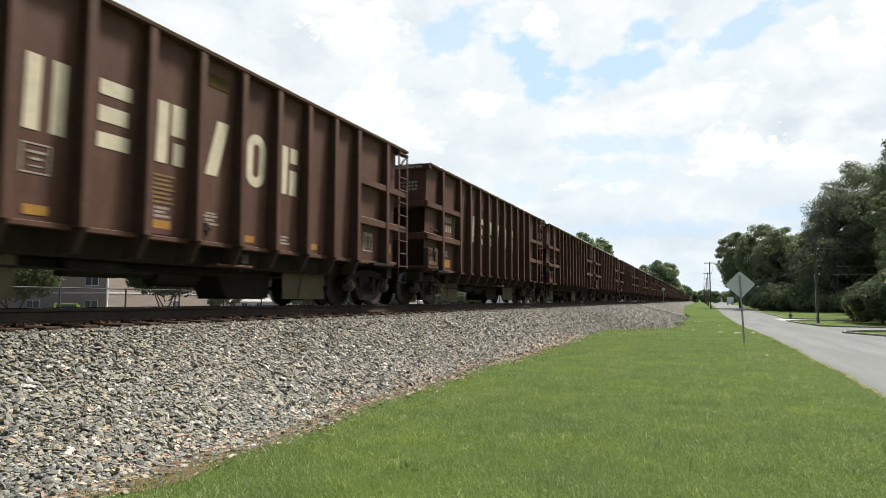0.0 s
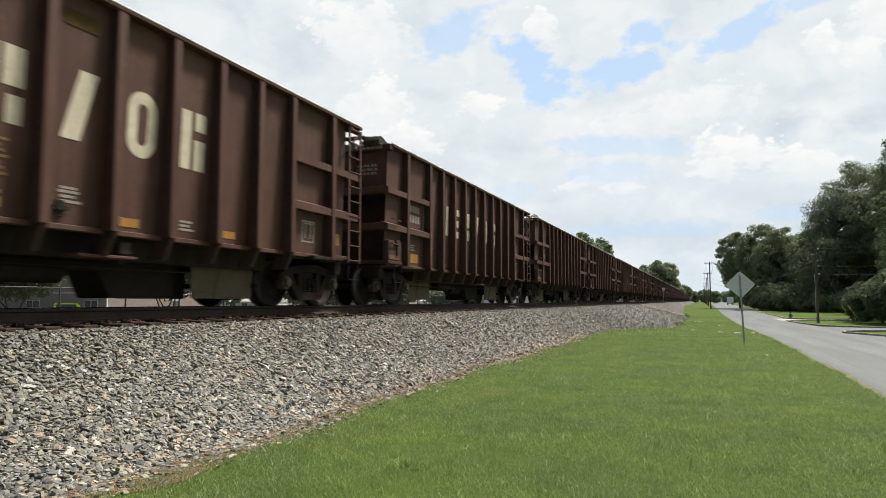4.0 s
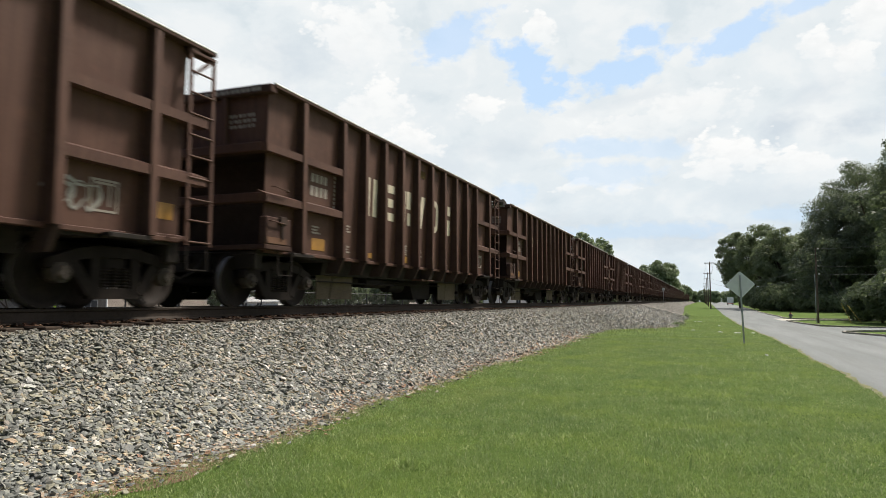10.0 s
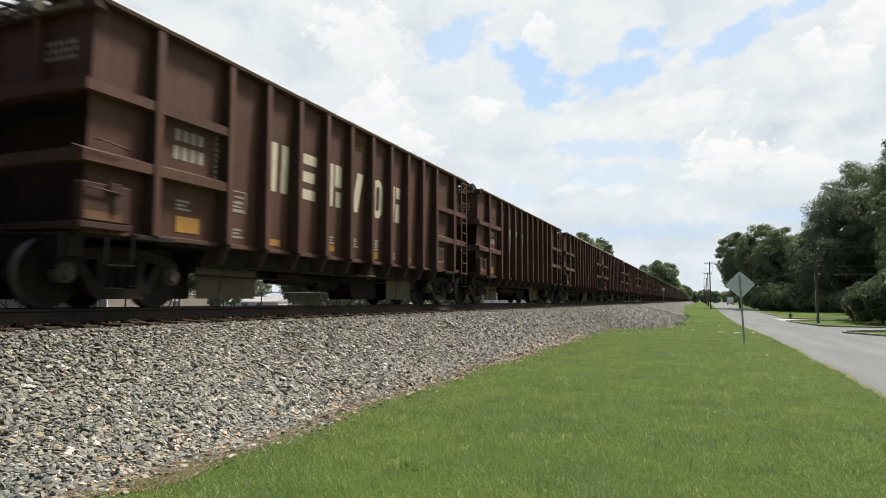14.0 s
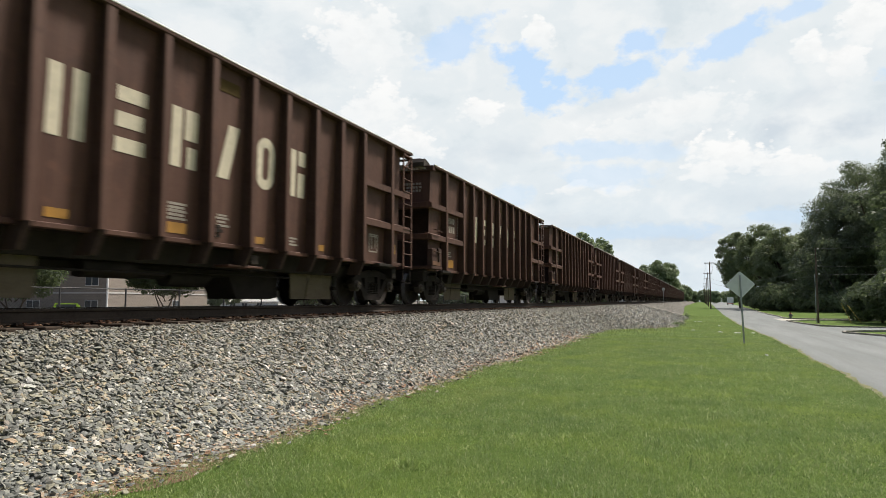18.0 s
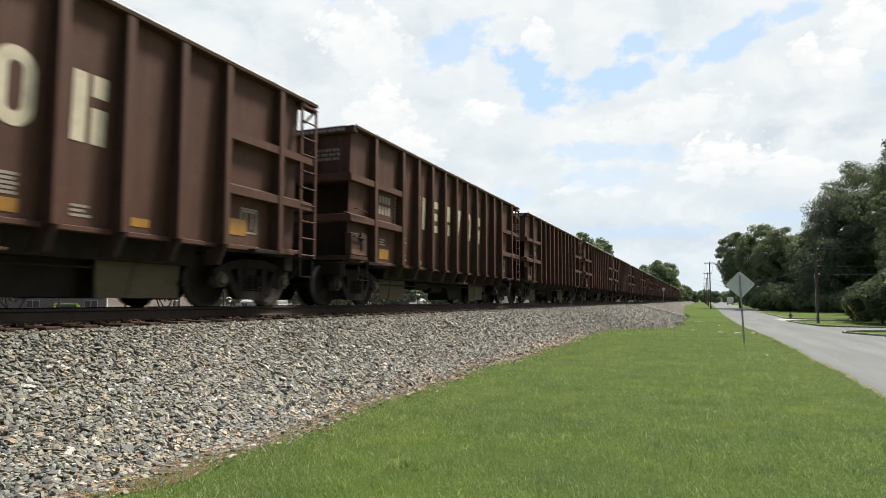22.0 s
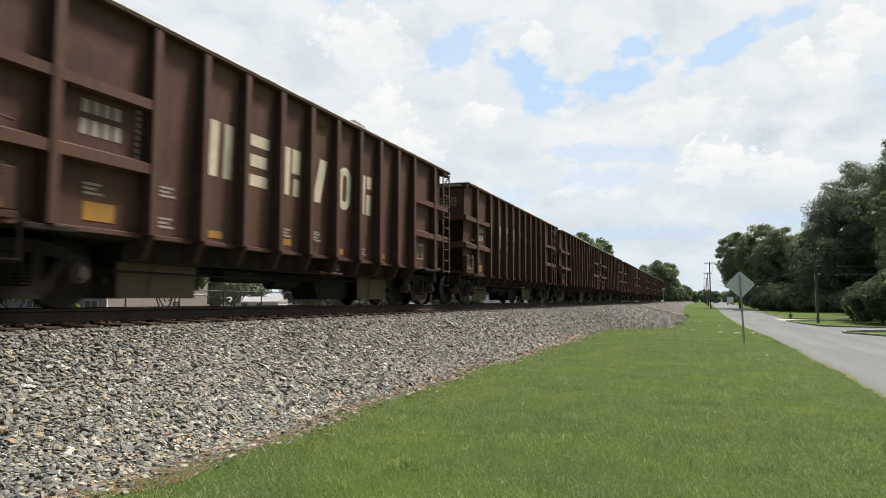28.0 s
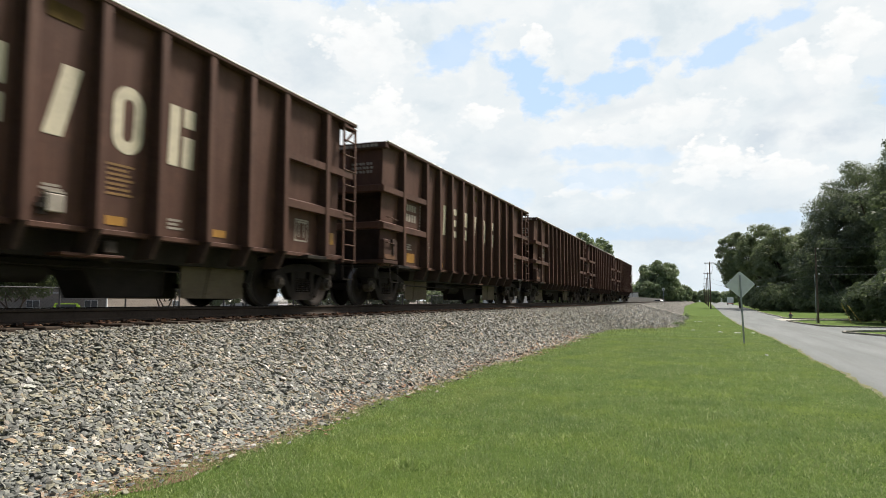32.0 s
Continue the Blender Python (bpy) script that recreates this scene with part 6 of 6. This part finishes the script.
    for r in ((-0.22, 0.22, 0, 0.03), (-0.22, 0.22, 0.4, 0.43), (-0.22, -0.19, 0.03, 0.4), (0.19, 0.22, 0.03, 0.4), (-0.1, -0.07, 0.08, 0.36), (0.07, 0.1, 0.08, 0.36), (-0.16, 0.16, 0.36, 0.39)):
        box.box(0, 0.004, *r)
    tagged(part("stencil_panel", box, STENCIL, t, "faded white stencilled frame", on_sheet(12.45, 1.25)), kind="stuff")
    rows = Shape()
    for i in range(4):
        rows.box(0, 0.004, -0.36 + 0.17 * i, -0.36 + 0.17 * i + 0.11, 0.0, 0.2)
        rows.box(0, 0.004, -0.34 + 0.16 * i, -0.34 + 0.16 * i + 0.1, 0.28, 0.45)
    tagged(part("stencil_panel", rows, STENCIL, t, "two faded white stencilled rows", on_sheet(1.95, 2.2)), kind="stuff")
    small = Shape()
    for i, wd in enumerate((0.3, 0.2, 0.26)):
        small.box(0, 0.004, -0.15, -0.15 + wd, 0.06 * i, 0.06 * i + 0.035)
    small = small.mesh("stencil", STENCIL)
    for y, z in ((POSTS[1] + 0.45, 1.6), (POSTS[1] + 0.45, 1.15), (POSTS[5] + 0.5, 1.3), (POSTS[7] + 0.5, 1.15), (POSTS[4] + 0.45, 1.3), (1.85, 1.45)):
        tagged(part("stencil", small, STENCIL, t, "faded white stencil lines", on_sheet(y, z)), kind="stuff")
    column = Shape()
    for i in range(11):
        column.box(0, 0.004, -0.025, 0.03, 0.09 * i, 0.09 * i + 0.055)
    tagged(part("stencil", column, STENCIL, t, "upright column of faded white marks", on_sheet(POSTS[1] - 0.16, 1.95)), kind="stuff")
    part("plate", Shape().box(0, 0.006, -0.24, 0.24, 0, 0.2), OLIVE, t, "dull olive plate", on_sheet(POSTS[5] + 0.5, 3.5))
    part("door_latch", Shape().box(0, 0.03, -0.05, 0.05, 0, 0.2).box(0, 0.05, -0.09, 0.09, 0.08, 0.13), UNDER, t, "dark latch", on_sheet(POSTS[5] + 0.35, 1.12))
    tagged(part("stencil", Shape().box(0, 0.004, -0.13, 0.13, 0, 0.03).box(0, 0.004, -0.1, 0.12, 0.05, 0.08), STENCIL, t, "faded white stencil lines", on_sheet(POSTS[5] + 0.45, 1.42)), kind="stuff")
    cap = Shape()
    for i in range(3):
        for j in range(8):
            cap.box(0.36 + 0.1 * j, 0.43 + 0.1 * j - 0.02 * ((i + j) % 2), BODY_START - 0.008, BODY_START, 3.24 + 0.1 * i, 3.3 + 0.1 * i)
    for j in range(11):
        cap.box(0.1 + 0.115 * j, 0.18 + 0.115 * j + 0.015 * (j % 2), BODY_START - 0.145, BODY_START - 0.141, TOP_Z - 0.12, TOP_Z - 0.05)
    tagged(part("stencil", cap, STENCIL, t, "faded white stencil lines"), kind="stuff")
    return t


def scribble(seed, w, h):
    """A loose loop of sprayed paint."""
    rng = random.Random(seed)
    s = Shape()
    turns, lean, swing = rng.uniform(2.2, 3.4), rng.uniform(-0.25, 0.25), rng.uniform(0.16, 0.26)
    pts = []
    for k in range(49):
        u = k / 48
        a = 2 * math.pi * turns * u
        y = w * (0.8 * (u - 0.5) - swing * math.cos(a))
        z = h * (0.5 + 0.42 * math.sin(a) * (0.75 + 0.25 * math.sin(3.1 * a + seed)))
        pts.append((y + lean * (z - h / 2), z))
    # one ribbon whose width swells and thins like a spray stroke
    v, f = [], []
    for k, (y, z) in enumerate(pts):
        (ya, za), (yb, zb) = pts[max(k - 1, 0)], pts[min(k + 1, len(pts) - 1)]
        n = math.hypot(yb - ya, zb - za) or 1.0
        w2 = 0.017 + 0.011 * math.sin(k * 0.5 + seed)
        oy, oz = -(zb - za) / n * w2, (yb - ya) / n * w2
        lift = 0.001 + 0.00006 * k
        v += [(lift, y + oy, z + oz), (lift, y - oy, z - oz), (lift - 0.003, y - oy, z - oz), (lift - 0.003, y + oy, z + oz)]
    for k in range(len(pts) - 1):
        for i in range(4):
            q = (i + 1) % 4
            f.append((4 * k + i, 4 * k + q, 4 * k + 4 + q, 4 * k + 4 + i))
    f += [(3, 2, 1, 0), tuple(len(v) - 4 + i for i in range(4))]
    return s.add(v, f)


def heap_mesh(seed):
    """Spilled stone and a bent sheet on the leading corner."""
    rng = random.Random(seed)
    s = Shape()
    for i in range(60):
        y, x = rng.uniform(-0.1, 0.75), rng.uniform(-0.7, 1.3)
        top = 0.2 * math.exp(-((x - 0.75) / 0.5) ** 2) * (1 - abs(y - 0.3) / 0.6)
        r = rng.uniform(0.05, 0.11)
        z = TOP_Z - 0.06 + max(0.0, top) * rng.uniform(0.2, 1.0)
        v = [(x + r * a * rng.uniform(0.5, 1), y + r * b * rng.uniform(0.5, 1), z + r * c * rng.uniform(0.4, 0.8)) for c in (-1, 1) for b in (-1, 1) for a in (-1, 1)]
        s.add(v, [(0, 2, 3, 1), (4, 5, 7, 6), (0, 1, 5, 4), (2, 6, 7, 3), (0, 4, 6, 2), (1, 3, 7, 5)])
    return s.mesh("spilled_gravel", STONE)


def bridge_plate():
    """A slatted steel bridge between the cars, folded onto the end."""
    s = Shape()
    for y, z in ((-0.4, 0.1), (0.25, 0.24)):
        s.bar((-0.95, y, TOP_Z + z), (1.05, y, TOP_Z + z), 0.05, 0.05)
    for i in range(7):
        x = -0.9 + 0.3 * i
        s.bar((x, -0.4, TOP_Z + 0.11), (x, 0.25, TOP_Z + 0.25), 0.06, 0.03)
    return s.mesh("bridge_plate", UNDER)


def hinge_cover():
    s = Shape()
    s.prism_x([(-0.1, TOP_Z - 0.04), (0.6, TOP_Z - 0.04), (0.42, TOP_Z + 0.05), (0.16, TOP_Z + 0.15), (-0.02, TOP_Z + 0.19), (-0.12, TOP_Z + 0.08)], 0.85, 1.3)
    return s.mesh("hinge_cover", CAP)


def dressings():
    """Labels and plates that only some of the cars carry."""
    made = {}
    frame_s = Shape()
    for r in ((-0.18, 0.2, 0, 0.02), (-0.18, 0.2, 0.34, 0.36), (-0.18, -0.16, 0.02, 0.34), (0.18, 0.2, 0.02, 0.34), (-0.06, 0.1, 0.08, 0.1), (-0.1, 0.14, 0.24, 0.27), (-0.06, 0.1, 0.16, 0.19)):
        frame_s.box(0, 0.004, *r)
    made["frame"] = frame_s.mesh("stencil_panel", STENCIL)
    lined = Shape()
    for i in range(7):
        lined.box(0, 0.004, -0.22 + 0.02 * (i % 2), 0.22 - 0.05 * (i % 3), 0.065 * i, 0.065 * i + 0.033)
    made["lined"] = lined.mesh("stencil_panel", OCHRE)
    pale = Shape()
    for i in range(5):
        pale.box(0, 0.004, -0.2, 0.2 - 0.04 * (i % 2), 0.055 * i, 0.055 * i + 0.036)
    made["pale"] = pale.mesh("stencil_panel", STENCIL)
    made["wide"] = Shape().box(0, 0.005, -0.22, 0.22, 0, 0.16).mesh("reflector", YELLOW)
    made["square"] = Shape().box(0, 0.005, -0.15, 0.15, 0, 0.24).mesh("reflector", YELLOW)
    made["big_square"] = Shape().box(0, 0.005, -0.25, 0.25, 0, 0.27).mesh("reflector", YELLOW)
    made["box"] = Shape().box(0, 0.06, -0.12, 0.12, 0, 0.22, 0.012).box(0, 0.05, -0.13, 0.12, 0.235, 0.26).mesh("tag_box", STENCIL)
    made["patch"] = Shape().box(0, 0.004, -0.3, 0.2, 0, 0.4).mesh("repair_patch", RED_PATCH)
    return made


def dress(c, i, made):
    """Put the car's own labels on its side."""
    def stick(name, key, bay, z, label, shift=0.45):
        ob = part(name, made[key], None, c, label, on_sheet(POSTS[bay] + shift, z))
        if key in ("frame", "lined", "pale"):
            tagged(ob, kind="stuff")

    if i in LINED:
        stick("stencil_panel", "lined", LINED[i], 1.5, "faded ochre lined label")
    if i in PALE:
        stick("stencil_panel", "pale", PALE[i], 1.3, "faded white lines over a yellow strip")
        stick("reflector", "wide", PALE[i], 1.1, "yellow reflective strip")
    if i in FRAMED:
        stick("stencil_panel", "frame", FRAMED[i], 1.58, "faded white stencilled frame")
    if i in BOXED:
        stick("tag_box", "box", 5, 1.16, "pale grey tag holder", 0.5)
    if i == -1:
        stick("repair_patch", "patch", 4, 1.06, "dark red repair patch")
    if i in (19, 22, 24):
        stick("reflector", "big_square", 10, 1.2, "yellow square panel", 0.5)
    else:
        stick("reflector", "square", 11, 1.28, "yellow square panel", 0.42)


# bays by car
LINED = {-1: 4, 3: 4, 5: 6, 8: 6, 12: 4, 16: 6, 19: 6, 21: 6, 24: 4, 27: 6, 32: 6, 33: 6, 31: 4}
PALE = {0: 4, 1: 4, 2: 4, 5: 6, 10: 4, 14: 6, 18: 4, 19: 4, 20: 4, 22: 6, 26: 4, 30: 2, 32: 4}
FRAMED = {-1: 2, 13: 2, 14: 1, 17: 3, 19: 2, 28: 2}
BOXED = (19, 33)
RED_PATCH = plain("dark_red_patch", (0.09, 0.026, 0.022), 0.7, 0, 9, 0.35, 0.08)
CARS = []


def build_train():
    lead = build_gondola("brown ore gondola with ribbed sides and cream marks")
    heaps = [load_mesh("load", 1, []), load_mesh("load", 2, [(4.3, 0.9)]), load_mesh("load", 3, [(10.6, 0.95)]), load_mesh("load", 4, [(4.4, 0.78), (7.2, 0.7)])]
    ends = heap_mesh(6)
    plate, cover = bridge_plate(), hinge_cover()
    made = dressings()
    for i in range(-1, 38):
        c = lead if i == -1 else copy_thing(lead, pose(TRACK_X, 17.0 + PITCH * i, RAIL_Z))
        CARS.append((i, c))
    for i, c in CARS:
        c.matrix_basis = pose(TRACK_X, 17.0 + PITCH * i, RAIL_Z)
        k = HEAPED.get(i, 0)
        tagged(part("load", heaps[k], BED, c, "heaped grey stone load"), kind="stuff")
        if i in SPILLED:
            tagged(part("spilled_gravel", ends, STONE, c, "spilled stone on the end sheet"), kind="stuff")
            part("bridge_plate", plate, UNDER, c, "dark slatted bridge plate over the end")
            part("hinge_cover", cover, CAP, c, "pale dusty hinge cover")
        dress(c, i, made)
        for y, z, w, h, sd, teal in TAGS.get(i, ()):
            part("spray_tag", scribble(sd, w, h), TEAL if teal else SCRIBBLE, c, "loose sprayed scribble", pose(FOOT_X + 0.008, y, SILL_Z, 0, math.degrees(TILT), 0) @ Matrix.Translation((0, 0, z - SILL_Z)))
        if i in TAGS or i in HEAPED:
            tagged(c, "brown ore gondola with sprayed scribbles and cream marks" if i in TAGS else "brown ore gondola heaped above its rim with stone")


# cars by their order in the train
HEAPED = {5: 1, 9: 3, 28: 2, 29: 2, 31: 2}
SPILLED = {1, 2, 4, 8, 9, 11, 14, 15, 18, 19, 21, 27, 31, 33}
TAGS = {0: [(9.0, 1.3, 0.5, 0.5, 1, False), (11.0, 1.25, 0.4, 0.6, 2, False)],
        1: [(11.0, 1.2, 0.4, 0.8, 3, True)],
        5: [(9.1, 1.25, 0.6, 0.6, 4, False), (12.0, 1.25, 0.5, 0.4, 5, False)],
        6: [(9.1, 1.8, 0.6, 0.6, 6, False), (10.1, 1.5, 0.5, 0.8, 7, False), (12.0, 1.3, 0.4, 0.4, 8, False)],
        8: [(12.0, 1.3, 0.6, 0.4, 9, False)], 9: [(12.0, 1.2, 0.7, 0.5, 17, False)],
        12: [(9.1, 1.15, 0.4, 0.8, 10, False)],
        15: [(8.5, 1.4, 0.5, 0.6, 10, False)],
        17: [(3.2, 1.4, 0.75, 0.6, 11, False), (5.2, 1.1, 0.6, 0.8, 12, False)],
        21: [(9.1, 1.4, 0.5, 0.7, 13, False), (10.1, 1.25, 0.5, 0.6, 14, False), (11.1, 1.3, 0.4, 0.5, 15, False), (12.2, 1.2, 0.6, 0.4, 16, False)],
        24: [(12.1, 2.3, 0.8, 0.4, 18, False)], 26: [(0.5, 2.3, 0.6, 0.45, 19, False), (5.1, 1.2, 0.5, 0.8, 20, False)],
        28: [(9.6, 1.2, 0.6, 0.6, 21, False), (11.1, 1.2, 0.5, 0.5, 22, False)],
        30: [(4.2, 1.4, 0.6, 0.6, 23, False), (10.1, 1.2, 0.4, 0.6, 24, False)]}
build_train()


# ---- everything that moves ----
def train_at(t):
    """How far the train has come along the track, gathering speed evenly."""
    return 16.998 - 16.2916 * t - 0.01555 * t * t


PROGRESS = [(t, train_at(t)) for t in range(33)]
# slack in the couplers: each car's lead or lag
SLACK = {0: -0.03, 2: 0.03, 7: -0.05, 8: -0.03, 9: -0.08, 10: -0.1, 11: -0.02, 12: -0.03, 13: -0.04, 15: -0.08, 16: -0.14, 17: -0.19, 18: -0.12, 19: -0.13, 20: 0.2, 21: 0.12, 23: 0.01, 24: -0.05, 25: -0.06, 26: -0.07, 27: -0.1, 28: -0.14, 29: -0.16, 30: -0.04, 31: -0.03}


def motions():
    for i, c in CARS:
        walk(c, [(t, pose(TRACK_X, s + PITCH * i + SLACK.get(i, 0.0), RAIL_Z)) for t, s in PROGRESS])
        # wheels turn while the car passes by
        ticks = [k / FPS for k in range(int(32 * FPS) + 1)]
        near = [t for t in ticks if -16 < train_at(t) + PITCH * i < 26]
        if not near:
            continue
        start = train_at(near[0])
        for w, y in zip([o for o in c.children if o.name.startswith("wheelset")], AXLES):
            rows = [(t, pose(0, y, WHEEL_R, math.degrees((start - train_at(t)) / WHEEL_R), 0, 0)) for t in near]
            if near[0] > 0.05:
                rows.insert(0, (0.0, rows[0][1]))
            if near[-1] < 31.95:
                rows.append((32.0, rows[-1][1]))
            walk(w, rows)
    # the cloud deck drifts away along the line
    drift = Vector((math.sin(radians(-18)), math.cos(radians(-18)), 0.02)) * 215
    walk(cloud_backdrop, [(0.0, Matrix.Translation(Vector((0, 0, EYE_H)) - drift * 0.4)), (32.0, Matrix.Translation(Vector((0, 0, EYE_H)) + drift * 0.6))])


motions()
